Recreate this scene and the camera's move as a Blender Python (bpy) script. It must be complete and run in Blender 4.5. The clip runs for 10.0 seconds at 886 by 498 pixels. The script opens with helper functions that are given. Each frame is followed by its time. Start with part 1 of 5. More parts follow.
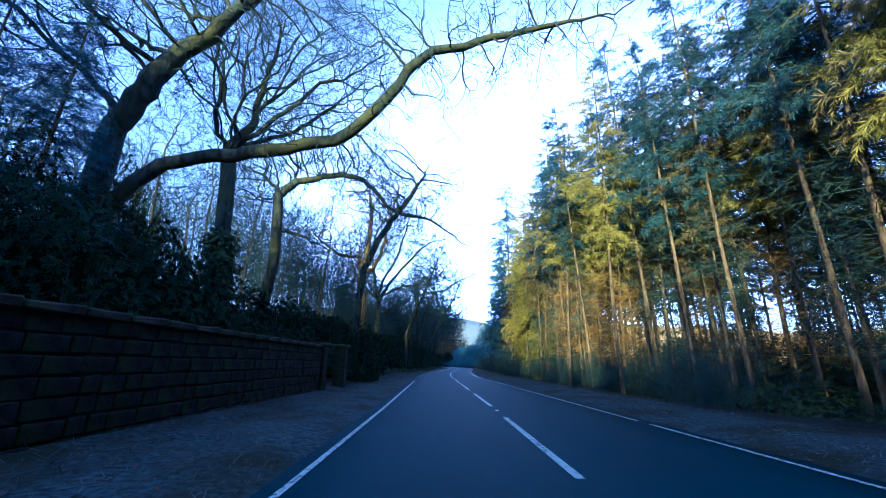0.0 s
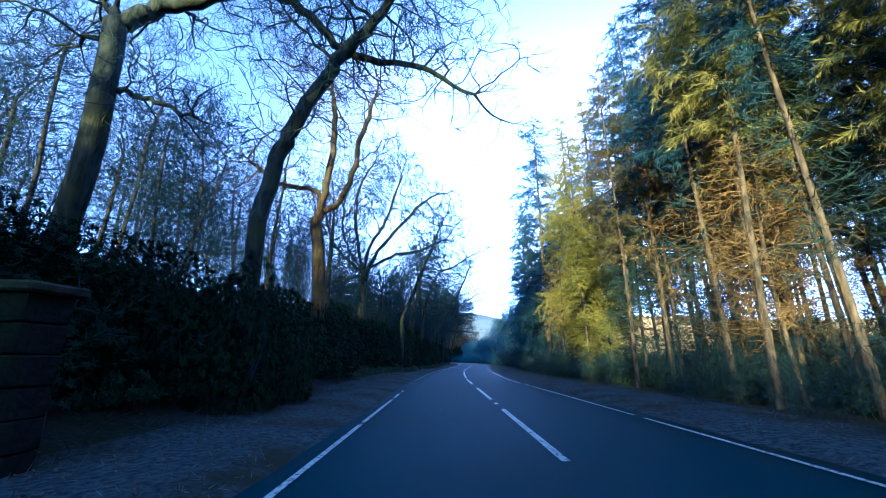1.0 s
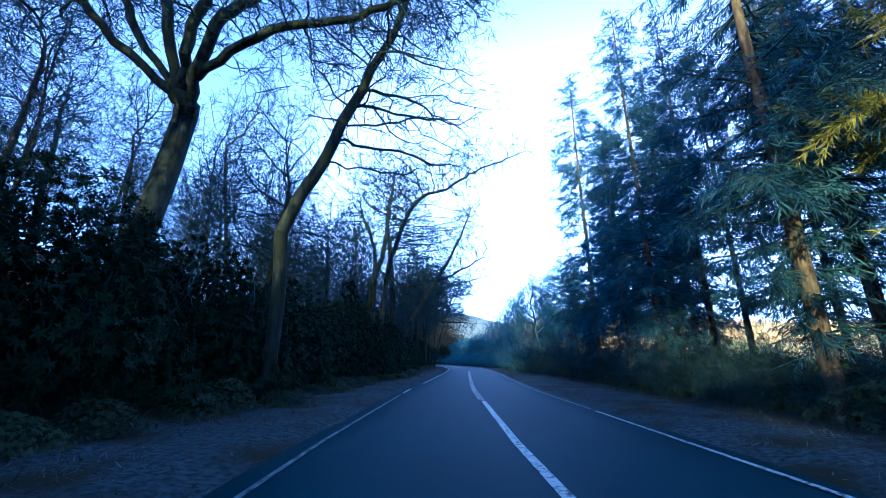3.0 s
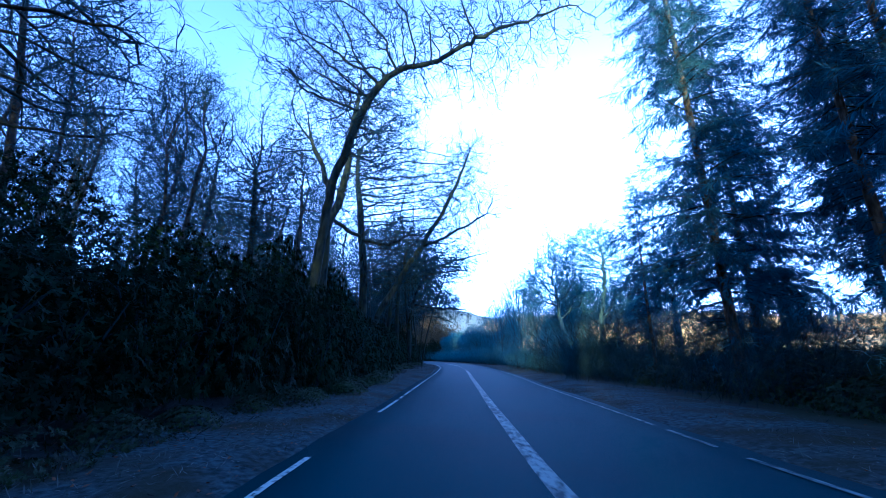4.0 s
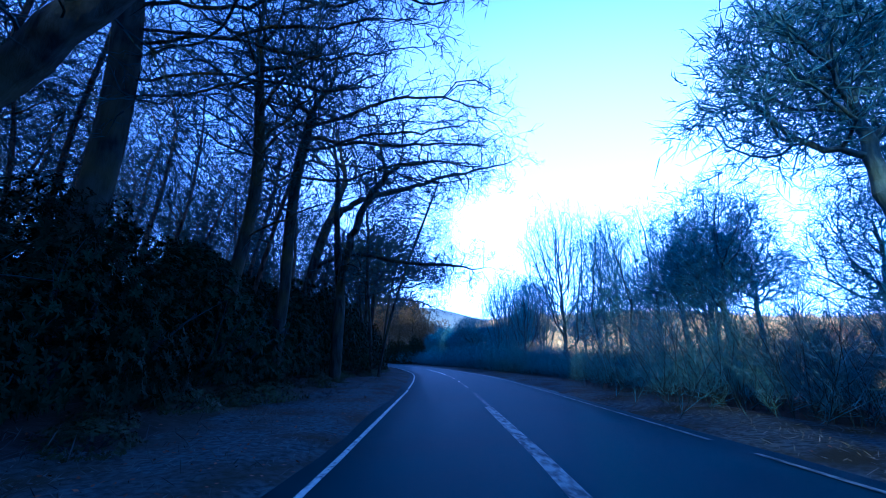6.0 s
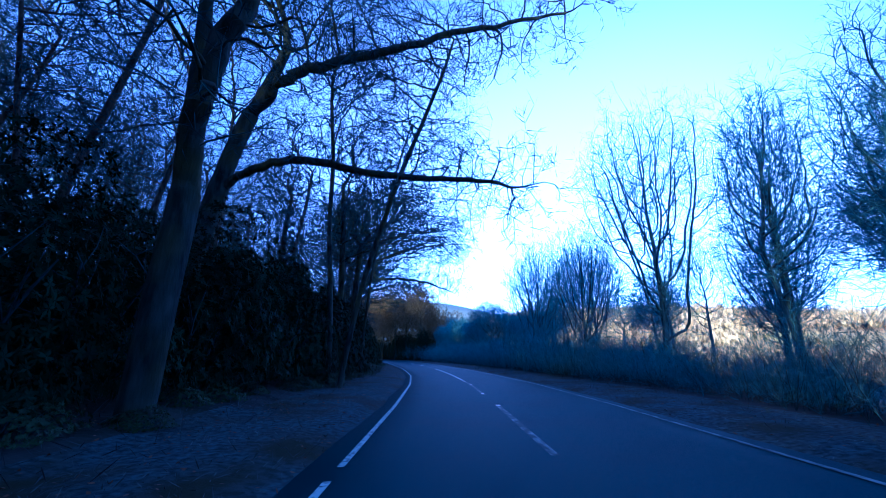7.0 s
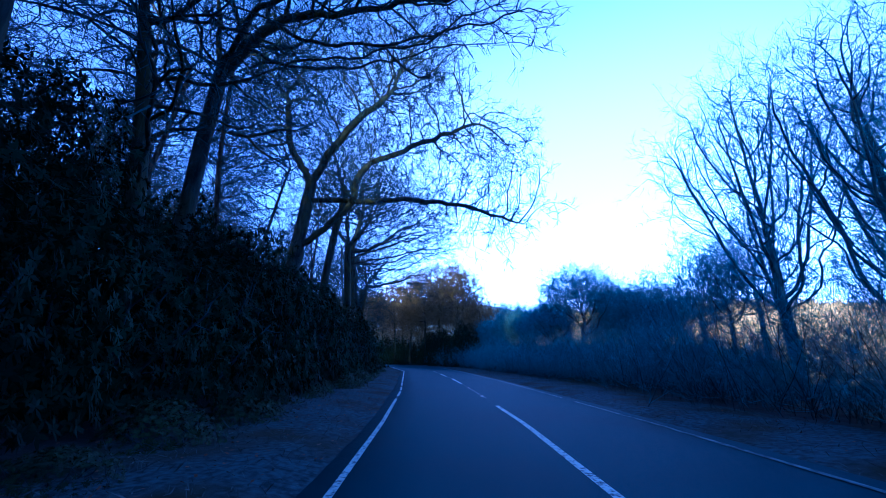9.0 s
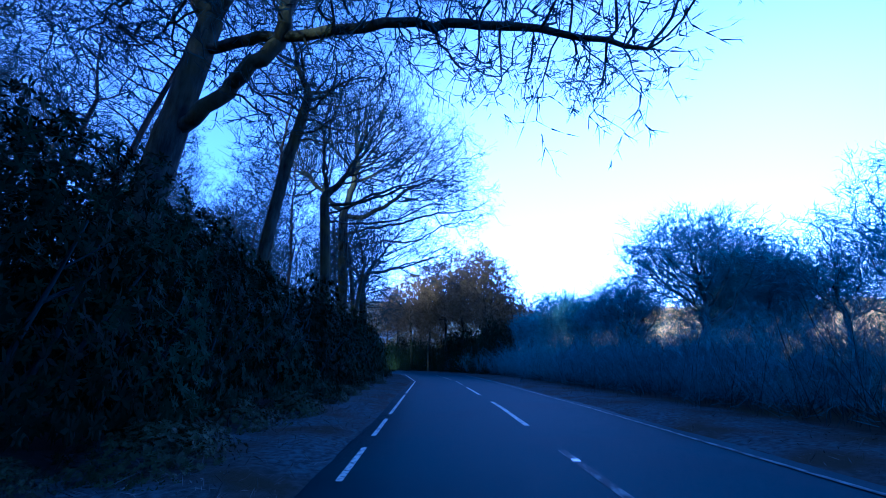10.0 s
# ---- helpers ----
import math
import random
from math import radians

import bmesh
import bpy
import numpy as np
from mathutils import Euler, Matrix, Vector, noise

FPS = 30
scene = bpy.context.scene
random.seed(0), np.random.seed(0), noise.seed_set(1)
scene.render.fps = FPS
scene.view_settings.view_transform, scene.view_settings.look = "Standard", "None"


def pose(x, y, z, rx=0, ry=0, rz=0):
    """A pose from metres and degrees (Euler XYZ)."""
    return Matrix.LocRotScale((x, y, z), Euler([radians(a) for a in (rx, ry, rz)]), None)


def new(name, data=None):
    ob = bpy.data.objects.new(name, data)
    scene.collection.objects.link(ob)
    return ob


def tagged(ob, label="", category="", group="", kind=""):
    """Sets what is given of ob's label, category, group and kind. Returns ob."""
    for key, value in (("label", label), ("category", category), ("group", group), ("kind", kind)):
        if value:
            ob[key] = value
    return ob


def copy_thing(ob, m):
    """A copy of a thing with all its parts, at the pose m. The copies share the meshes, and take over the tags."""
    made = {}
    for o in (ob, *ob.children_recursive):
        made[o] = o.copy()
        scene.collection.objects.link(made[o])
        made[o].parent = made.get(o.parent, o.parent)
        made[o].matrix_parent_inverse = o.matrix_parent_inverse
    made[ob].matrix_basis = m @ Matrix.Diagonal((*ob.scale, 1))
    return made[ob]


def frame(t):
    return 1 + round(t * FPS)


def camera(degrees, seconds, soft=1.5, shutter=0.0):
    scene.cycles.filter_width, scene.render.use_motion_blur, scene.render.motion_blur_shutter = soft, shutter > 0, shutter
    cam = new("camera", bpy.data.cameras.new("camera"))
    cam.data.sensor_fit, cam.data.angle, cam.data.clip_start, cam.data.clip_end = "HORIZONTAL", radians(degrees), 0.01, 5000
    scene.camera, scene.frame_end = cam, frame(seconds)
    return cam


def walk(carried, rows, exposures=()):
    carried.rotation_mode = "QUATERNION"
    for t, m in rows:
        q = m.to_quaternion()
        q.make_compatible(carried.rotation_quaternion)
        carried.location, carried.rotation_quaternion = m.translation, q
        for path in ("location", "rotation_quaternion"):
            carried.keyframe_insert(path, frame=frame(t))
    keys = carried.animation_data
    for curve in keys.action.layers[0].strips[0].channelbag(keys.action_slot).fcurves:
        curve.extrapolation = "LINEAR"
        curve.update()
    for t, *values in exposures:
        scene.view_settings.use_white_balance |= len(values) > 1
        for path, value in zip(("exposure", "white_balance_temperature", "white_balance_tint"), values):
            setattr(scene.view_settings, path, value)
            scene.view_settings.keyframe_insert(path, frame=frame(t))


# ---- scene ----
# A car's view along a shaded woodland road in winter.
cam = camera(97.5, 10.0, soft=0.5)
PATH = [
    (0.0, -0.000, -0.000, 1.40, 106.45, -0.60, 0.00),
    (0.5, -0.021, 8.408, 1.40, 105.60, -0.44, 0.66),
    (1.0, -0.129, 16.732, 1.40, 105.84, 0.18, 1.26),
    (1.5, -0.292, 24.805, 1.40, 106.40, 0.12, 1.45),
    (2.0, -0.436, 32.561, 1.40, 106.57, 0.19, 0.80),
    (2.5, -0.472, 40.080, 1.40, 106.37, 0.28, -0.10),
    (3.0, -0.409, 47.499, 1.40, 106.06, -0.09, -0.90),
    (3.5, -0.260, 54.952, 1.40, 105.81, -0.01, -1.51),
    (4.0, -0.019, 62.439, 1.40, 105.52, 0.20, -2.27),
    (4.5, 0.342, 69.953, 1.40, 105.64, -0.16, -3.06),
    (5.0, 0.768, 77.404, 1.40, 106.27, -0.08, -3.59),
    (5.5, 1.254, 84.672, 1.40, 105.70, 0.05, -4.16),
    (6.0, 1.779, 91.833, 1.40, 105.81, 0.01, -4.16),
    (6.5, 2.255, 98.954, 1.40, 105.80, -0.01, -3.42),
    (7.0, 2.629, 106.032, 1.40, 105.23, -0.01, -2.45),
    (7.5, 2.888, 113.056, 1.40, 105.31, -0.09, -1.46),
    (8.0, 3.015, 120.038, 1.40, 105.12, -0.15, -0.19),
    (8.5, 2.962, 126.939, 1.40, 105.04, 0.01, 1.53),
    (9.0, 2.699, 133.735, 1.40, 105.76, -0.01, 3.33),
    (9.5, 2.229, 140.473, 1.40, 105.69, 0.02, 5.10),
    (10.0, 1.586, 147.199, 1.40, 106.44, 0.25, 6.54),
]
EXPOSURES = [(0.0, 1.86, 3740, 14), (2.6, 1.90, 3700, 13), (4.2, 1.76, 3480, 17), (5.4, 1.36, 3330, 22), (10.0, 1.2, 3270, 23)]
walk(cam, [(r[0], pose(*r[1:])) for r in PATH], EXPOSURES)

# ---- light ----
SUN_TO = Vector((-0.35, -0.937, 0.0)).normalized()
SUN_UP = radians(9.5)
world = bpy.data.worlds.new("world")
scene.world = world
world.use_nodes = True
wn, wl = world.node_tree.nodes, world.node_tree.links
wn.clear()
sky = wn.new("ShaderNodeTexSky")
sky.sky_type = "NISHITA"
sky.sun_disc = False
sky.sun_elevation = SUN_UP
sky.sun_rotation = math.atan2(SUN_TO.x, SUN_TO.y)
sky.air_density, sky.dust_density, sky.ozone_density = 1.0, 1.2, 1.5
w_bg = wn.new("ShaderNodeBackground")
w_bg.inputs["Strength"].default_value = 0.11
w_out = wn.new("ShaderNodeOutputWorld")
# pale haze that whitens the sky towards the horizon all round, thickest over the valley ahead
w_tc = wn.new("ShaderNodeTexCoord")
w_sep = wn.new("ShaderNodeSeparateXYZ")
wl.new(w_tc.outputs["Generated"], w_sep.inputs[0])
w_ramp = wn.new("ShaderNodeMapRange")
w_ramp.interpolation_type = "SMOOTHERSTEP"
for k, v in (("From Min", 1.3), ("From Max", 0.0), ("To Min", 0.0), ("To Max", 1.0)):
    w_ramp.inputs[k].default_value = v
wl.new(w_sep.outputs["Z"], w_ramp.inputs["Value"])
w_dot = wn.new("ShaderNodeVectorMath")
w_dot.operation = "DOT_PRODUCT"
w_dot.inputs[1].default_value = (0.29, 0.94, 0.2)
wl.new(w_tc.outputs["Generated"], w_dot.inputs[0])
w_front = wn.new("ShaderNodeMapRange")
w_front.interpolation_type = "SMOOTHERSTEP"
for k, v in (("From Min", 0.6), ("From Max", 1.0), ("To Min", 0.55), ("To Max", 2.1)):
    w_front.inputs[k].default_value = v
wl.new(w_dot.outputs["Value"], w_front.inputs["Value"])
w_mul = wn.new("ShaderNodeMath")
w_mul.operation = "MULTIPLY"
wl.new(w_ramp.outputs[0], w_mul.inputs[0])
wl.new(w_front.outputs[0], w_mul.inputs[1])
w_haze = wn.new("ShaderNodeVectorMath")
w_haze.operation = "SCALE"
w_haze.inputs[0].default_value = (4.95, 4.6, 5.4)
wl.new(w_mul.outputs[0], w_haze.inputs["Scale"])
w_add = wn.new("ShaderNodeVectorMath")
w_add.operation = "ADD"
wl.new(sky.outputs[0], w_add.inputs[0])
wl.new(w_haze.outputs[0], w_add.inputs[1])
wl.new(w_add.outputs[0], w_bg.inputs["Color"])
wl.new(w_bg.outputs[0], w_out.inputs[0])

sun = bpy.data.lights.new("sun", "SUN")
sun.energy, sun.angle, sun.color = 9.0, radians(0.6), (1.0, 0.62, 0.14)
sun_ob = new("sun", sun)
sun_dir = Vector((SUN_TO.x * math.cos(SUN_UP), SUN_TO.y * math.cos(SUN_UP), math.sin(SUN_UP)))
sun_ob.matrix_basis = sun_dir.to_track_quat("Z", "Y").to_matrix().to_4x4()


# ---- materials ----
def material(name, colours, scale=4.0, detail=6.0, rough=0.8, bump=0.3, bump_scale=30.0, spec=0.08, random_tint=0.0, stretch=(1, 1, 1), big=None, ramp=(0.35, 0.65), where="Object"):
    """A surface of two mixed colours with fine relief; big adds a broad second stain colour."""
    m = bpy.data.materials.new(name)
    m.use_nodes = True
    n, l = m.node_tree.nodes, m.node_tree.links
    b = n["Principled BSDF"]
    b.inputs["Roughness"].default_value = rough
    b.inputs["Specular IOR Level"].default_value = spec
    tc = n.new("ShaderNodeTexCoord")
    mp = n.new("ShaderNodeMapping")
    mp.inputs["Scale"].default_value = stretch
    l.new(tc.outputs[where], mp.inputs["Vector"])
    t1 = n.new("ShaderNodeTexNoise")
    t1.inputs["Scale"].default_value, t1.inputs["Detail"].default_value = scale, detail
    l.new(mp.outputs[0], t1.inputs["Vector"])
    rp = n.new("ShaderNodeValToRGB")
    rp.color_ramp.elements[0].position, rp.color_ramp.elements[1].position = ramp
    rp.color_ramp.elements[0].color, rp.color_ramp.elements[1].color = (*colours[0], 1), (*colours[1], 1)
    l.new(t1.outputs["Fac"], rp.inputs[0])
    out = rp.outputs[0]
    if big:
        t2 = n.new("ShaderNodeTexNoise")
        t2.inputs["Scale"].default_value, t2.inputs["Detail"].default_value = big[1], 3.0
        l.new(tc.outputs[where], t2.inputs["Vector"])
        r2 = n.new("ShaderNodeMapRange")
        r2.inputs["From Min"].default_value, r2.inputs["From Max"].default_value = 0.45, 0.65
        l.new(t2.outputs["Fac"], r2.inputs["Value"])
        mx = n.new("ShaderNodeMix")
        mx.data_type = "RGBA"
        mx.inputs["B"].default_value = (*big[0], 1)
        l.new(r2.outputs[0], mx.inputs["Factor"])
        l.new(out, mx.inputs["A"])
        out = mx.outputs["Result"]
    if random_tint:
        oi = n.new("ShaderNodeObjectInfo")
        ge = n.new("ShaderNodeNewGeometry")
        ad = n.new("ShaderNodeMath")
        l.new(oi.outputs["Random"], ad.inputs[0])
        l.new(ge.outputs["Random Per Island"], ad.inputs[1])
        r3 = n.new("ShaderNodeMapRange")
        r3.inputs["From Max"].default_value = 2.0
        r3.inputs["To Min"].default_value, r3.inputs["To Max"].default_value = 1 - random_tint, 1 + random_tint
        l.new(ad.outputs[0], r3.inputs["Value"])
        hs = n.new("ShaderNodeHueSaturation")
        l.new(r3.outputs[0], hs.inputs["Value"])
        l.new(out, hs.inputs["Color"])
        out = hs.outputs[0]
    l.new(out, b.inputs["Base Color"])
    if bump:
        t3 = n.new("ShaderNodeTexNoise")
        t3.inputs["Scale"].default_value, t3.inputs["Detail"].default_value = bump_scale, 4.0
        l.new(mp.outputs[0], t3.inputs["Vector"])
        bp = n.new("ShaderNodeBump")
        bp.inputs["Strength"].default_value, bp.inputs["Distance"].default_value = bump, 0.03
        l.new(t3.outputs["Fac"], bp.inputs["Height"])
        l.new(bp.outputs[0], b.inputs["Normal"])
    return m


ASPHALT = material("asphalt", ((0.0007, 0.0140, 0.023), (0.0018, 0.034, 0.050)), scale=60, rough=0.7, bump=0.5, bump_scale=180, spec=0.12, big=((0.0011, 0.0185, 0.030), 0.35))
ASPHALT.node_tree.nodes["Principled BSDF"].inputs["Specular Tint"].default_value = (0.12, 0.8, 1.0, 1.0)
PAINT = material("worn_paint", ((0.03, 0.05, 0.06), (0.40, 0.48, 0.46)), scale=16.0, detail=10, rough=0.6, bump=0.2, ramp=(0.36, 0.52))
PAINT_OLD = material("scrubbed_paint", ((0.015, 0.035, 0.045), (0.17, 0.22, 0.22)), scale=11.0, detail=10, rough=0.65, bump=0.2, ramp=(0.36, 0.62), stretch=(1, 0.35, 1))
PAINT_FAINT = material("rubbed_paint", ((0.003, 0.022, 0.032), (0.11, 0.15, 0.16)), scale=9.0, detail=10, rough=0.65, bump=0.2, ramp=(0.46, 0.68), stretch=(1, 0.35, 1))
SOIL = material("woodland_ground", ((0.009, 0.012, 0.012), (0.03, 0.034, 0.033)), scale=1.3, detail=10, rough=0.95, bump=0.8, bump_scale=6, big=((0.022, 0.03, 0.012), 0.12))
VERGE = material("verge_grass", ((0.012, 0.021, 0.024), (0.054, 0.075, 0.084)), scale=9, detail=8, rough=0.95, bump=0.55, bump_scale=55, big=((0.018, 0.021, 0.012), 0.6))
GRASS = material("grass_blades", ((0.03, 0.04, 0.036), (0.10, 0.115, 0.11)), scale=0.8, rough=0.85, bump=0, random_tint=0.35)
DEAD_GRASS = material("dead_grass_blades", ((0.024, 0.033, 0.036), (0.075, 0.088, 0.088)), scale=0.8, rough=0.9, bump=0, random_tint=0.4)
LITTER = material("dead_leaves", ((0.05, 0.03, 0.018), (0.14, 0.085, 0.05)), scale=0.9, rough=0.85, bump=0, random_tint=0.4)
BARK = material("bark", ((0.007, 0.011, 0.012), (0.032, 0.042, 0.038)), scale=5, detail=8, rough=0.9, bump=1.0, bump_scale=14, stretch=(1, 1, 0.25), big=((0.034, 0.04, 0.02), 0.7))
BARK_WOOD = material("woodland_bark", ((0.014, 0.015, 0.014), (0.062, 0.058, 0.046)), scale=6, detail=8, rough=0.9, bump=0.9, bump_scale=16, stretch=(1, 1, 0.3))
# Light blue-grey alder bark, with distance haze put into its colour.
BARK_HAZED = material("hazed_alder_bark", ((0.03, 0.058, 0.07), (0.095, 0.155, 0.17)), scale=5, detail=8, rough=0.9, bump=0.8, bump_scale=14, stretch=(1, 1, 0.25))
# Lighter, warmer bark for one oak: low sunlight put into its colour.
BARK_SUNNED = material("sun_tinted_oak_bark", ((0.018, 0.014, 0.009), (0.085, 0.06, 0.03)), scale=5, detail=8, rough=0.9, bump=1.0, bump_scale=14, stretch=(1, 1, 0.25), big=((0.06, 0.055, 0.022), 0.7))
BARK_PINE = material("conifer_bark", ((0.03, 0.026, 0.02), (0.11, 0.09, 0.06)), scale=6, detail=8, rough=0.9, bump=0.9, bump_scale=16, stretch=(1, 1, 0.3))
TWIG = material("twig_bark", ((0.012, 0.026, 0.030), (0.030, 0.058, 0.064)), scale=2, rough=0.85, bump=0, random_tint=0.25)
# Twigs lightened and blued: the colour carries the haze over distant trees.
TWIG_HAZED = material("hazed_twig_bark", ((0.046, 0.11, 0.135), (0.12, 0.245, 0.28)), scale=2, rough=0.85, bump=0, random_tint=0.25)
TWIG_GOLD = material("golden_larch_twig", ((0.075, 0.055, 0.014), (0.17, 0.115, 0.032)), scale=2, rough=0.85, bump=0, random_tint=0.3)
TWIG_PALE = material("pale_twig_bark", ((0.06, 0.05, 0.028), (0.15, 0.12, 0.06)), scale=2, rough=0.85, bump=0, random_tint=0.25)


def leafy(name, colours, scale, rough, random_tint, glow=0.25, spec=0.3):
    m = material(name, colours, scale=scale, rough=rough, bump=0, random_tint=random_tint, spec=spec)
    n, l = m.node_tree.nodes, m.node_tree.links
    b = n["Principled BSDF"]
    tr = n.new("ShaderNodeBsdfTranslucent")
    l.new(b.inputs["Base Color"].links[0].from_socket, tr.inputs["Color"])
    mx = n.new("ShaderNodeMixShader")
    mx.inputs[0].default_value = glow
    l.new(b.outputs[0], mx.inputs[1])
    l.new(tr.outputs[0], mx.inputs[2])
    l.new(mx.outputs[0], n["Material Output"].inputs["Surface"])
    return m


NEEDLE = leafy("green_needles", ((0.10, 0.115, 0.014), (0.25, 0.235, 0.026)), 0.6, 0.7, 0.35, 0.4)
# Brighter yellow copy of the needles, with sunlight put into the colour.
NEEDLE_SUNNED = leafy("sun_tinted_spruce_needles", ((0.13, 0.15, 0.009), (0.32, 0.30, 0.016)), 0.6, 0.7, 0.3, 0.45)
# Dark blue copy of the needles, coloured as trees out of the sun.
NEEDLE_SHADED = leafy("shade_tinted_needles", ((0.013, 0.046, 0.074), (0.045, 0.115, 0.165)), 0.6, 0.7, 0.35, 0.45)
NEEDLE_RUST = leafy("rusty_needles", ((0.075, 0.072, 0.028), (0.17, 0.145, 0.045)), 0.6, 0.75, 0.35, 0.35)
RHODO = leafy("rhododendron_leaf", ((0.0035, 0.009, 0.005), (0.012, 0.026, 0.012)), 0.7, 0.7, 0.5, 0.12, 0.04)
IVY = leafy("ivy_leaf", ((0.01, 0.02, 0.008), (0.03, 0.05, 0.018)), 0.7, 0.65, 0.4, 0.15, 0.15)
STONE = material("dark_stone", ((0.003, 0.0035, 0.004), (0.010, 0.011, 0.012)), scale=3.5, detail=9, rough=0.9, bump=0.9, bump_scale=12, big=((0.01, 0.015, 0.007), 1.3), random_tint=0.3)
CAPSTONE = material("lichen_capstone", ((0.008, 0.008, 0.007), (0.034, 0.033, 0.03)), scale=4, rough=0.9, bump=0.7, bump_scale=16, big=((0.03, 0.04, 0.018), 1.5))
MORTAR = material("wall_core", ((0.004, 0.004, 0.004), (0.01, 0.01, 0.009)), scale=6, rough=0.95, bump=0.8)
# Paler than winter woods are; the brightening of haze is in the colour.
FARWOOD_HAZED = leafy("hazed_far_wood", ((0.34, 0.27, 0.14), (0.56, 0.46, 0.26)), 0.05, 0.9, 0.4)
GLASSY = material("reflector_lens", ((0.5, 0.5, 0.48), (0.7, 0.7, 0.66)), scale=9, rough=0.25, bump=0.1, spec=0.6)


# ---- mesh tools ----
def mesh_from(name, verts, faces, mats, index=None, smooth=False):
    """verts (n,3), faces: list of (m,k) index arrays (k is 3 or 4)."""
    me = bpy.data.meshes.new(name)
    verts = np.asarray(verts, dtype=np.float32)
    me.vertices.add(len(verts))
    me.vertices.foreach_set("co", verts.ravel())
    faces = [np.asarray(f, dtype=np.int32) for f in faces if len(f)]
    loops = np.concatenate([f.ravel() for f in faces])
    sizes = np.concatenate([np.full(len(f), f.shape[1], dtype=np.int32) for f in faces])
    starts = np.concatenate([[0], np.cumsum(sizes)[:-1]]).astype(np.int32)
    me.loops.add(len(loops))
    me.loops.foreach_set("vertex_index", loops)
    me.polygons.add(len(sizes))
    me.polygons.foreach_set("loop_start", starts)
    if index is not None:
        me.polygons.foreach_set("material_index", np.asarray(index, dtype=np.int32))
    if smooth:
        me.polygons.foreach_set("use_smooth", np.ones(len(sizes), dtype=bool))
    for m in mats:
        me.materials.append(m)
    me.update(calc_edges=True)
    return me


def part(name, me, parent, label=""):
    ob = new(name, me)
    ob.parent = parent
    return tagged(ob, label)


def unit(v):
    return v / np.maximum(np.linalg.norm(v, axis=-1, keepdims=True), 1e-9)


def grow(rng, p0, d0, length, r0, r1, n, wander, up):
    """Many branches at once: points (b,n+1,3), directions, radii."""
    b = len(p0)
    p, d = np.array(p0, float), unit(np.array(d0, float))
    length = np.broadcast_to(length, (b,)).astype(float)
    pts, dirs = [p], [d]
    for i in range(n):
        d = d + rng.normal(size=(b, 3)) * wander
        d[:, 2] += up
        d = unit(d)
        p = p + d * (length / n)[:, None]
        pts.append(p)
        dirs.append(d)
    pts = np.stack(pts, 1)
    if n >= 6:
        for _ in range(2):
            pts[:, 1:-1] = 0.25 * pts[:, :-2] + 0.5 * pts[:, 1:-1] + 0.25 * pts[:, 2:]
        dirs = list(np.moveaxis(unit(np.gradient(pts, axis=1)), 1, 0))
    u = np.linspace(0, 1, n + 1)[None, :]
    rad = np.broadcast_to(r0, (b,))[:, None] * (1 - u) + np.broadcast_to(r1, (b,))[:, None] * u
    return pts, np.stack(dirs, 1), rad, length


def sprout(rng, branch, count, umin, umax, ang, ang_var, len_f, len_var, r_f, flat=0.0, rmax=9.0):
    """Starts of side branches along the given ones."""
    pts, dirs, rad, length = branch
    b, n1, _ = pts.shape
    who = np.repeat(np.arange(b), np.maximum(0, rng.poisson(np.broadcast_to(count, (b,)))))
    u = umin + (umax - umin) * rng.random(len(who))
    f = u * (n1 - 1)
    i = np.minimum(f.astype(int), n1 - 2)
    w = (f - i)[:, None]
    p = pts[who, i] * (1 - w) + pts[who, i + 1] * w
    d = unit(dirs[who, i] * (1 - w) + dirs[who, i + 1] * w)
    r = rad[who, i] * (1 - w[:, 0]) + rad[who, i + 1] * w[:, 0]
    side = rng.normal(size=(len(who), 3))
    side[:, 2] *= 1 - flat
    side = unit(side - (side * d).sum(1, keepdims=True) * d)
    a = np.radians(ang + ang_var * rng.normal(size=len(who)))[:, None]
    nd = d * np.cos(a) + side * np.sin(a)
    nl = length[who] * len_f * np.exp(len_var * rng.normal(size=len(who))) * (1 - 0.3 * u)
    return p, nd, nl, np.minimum(r * r_f, rmax)


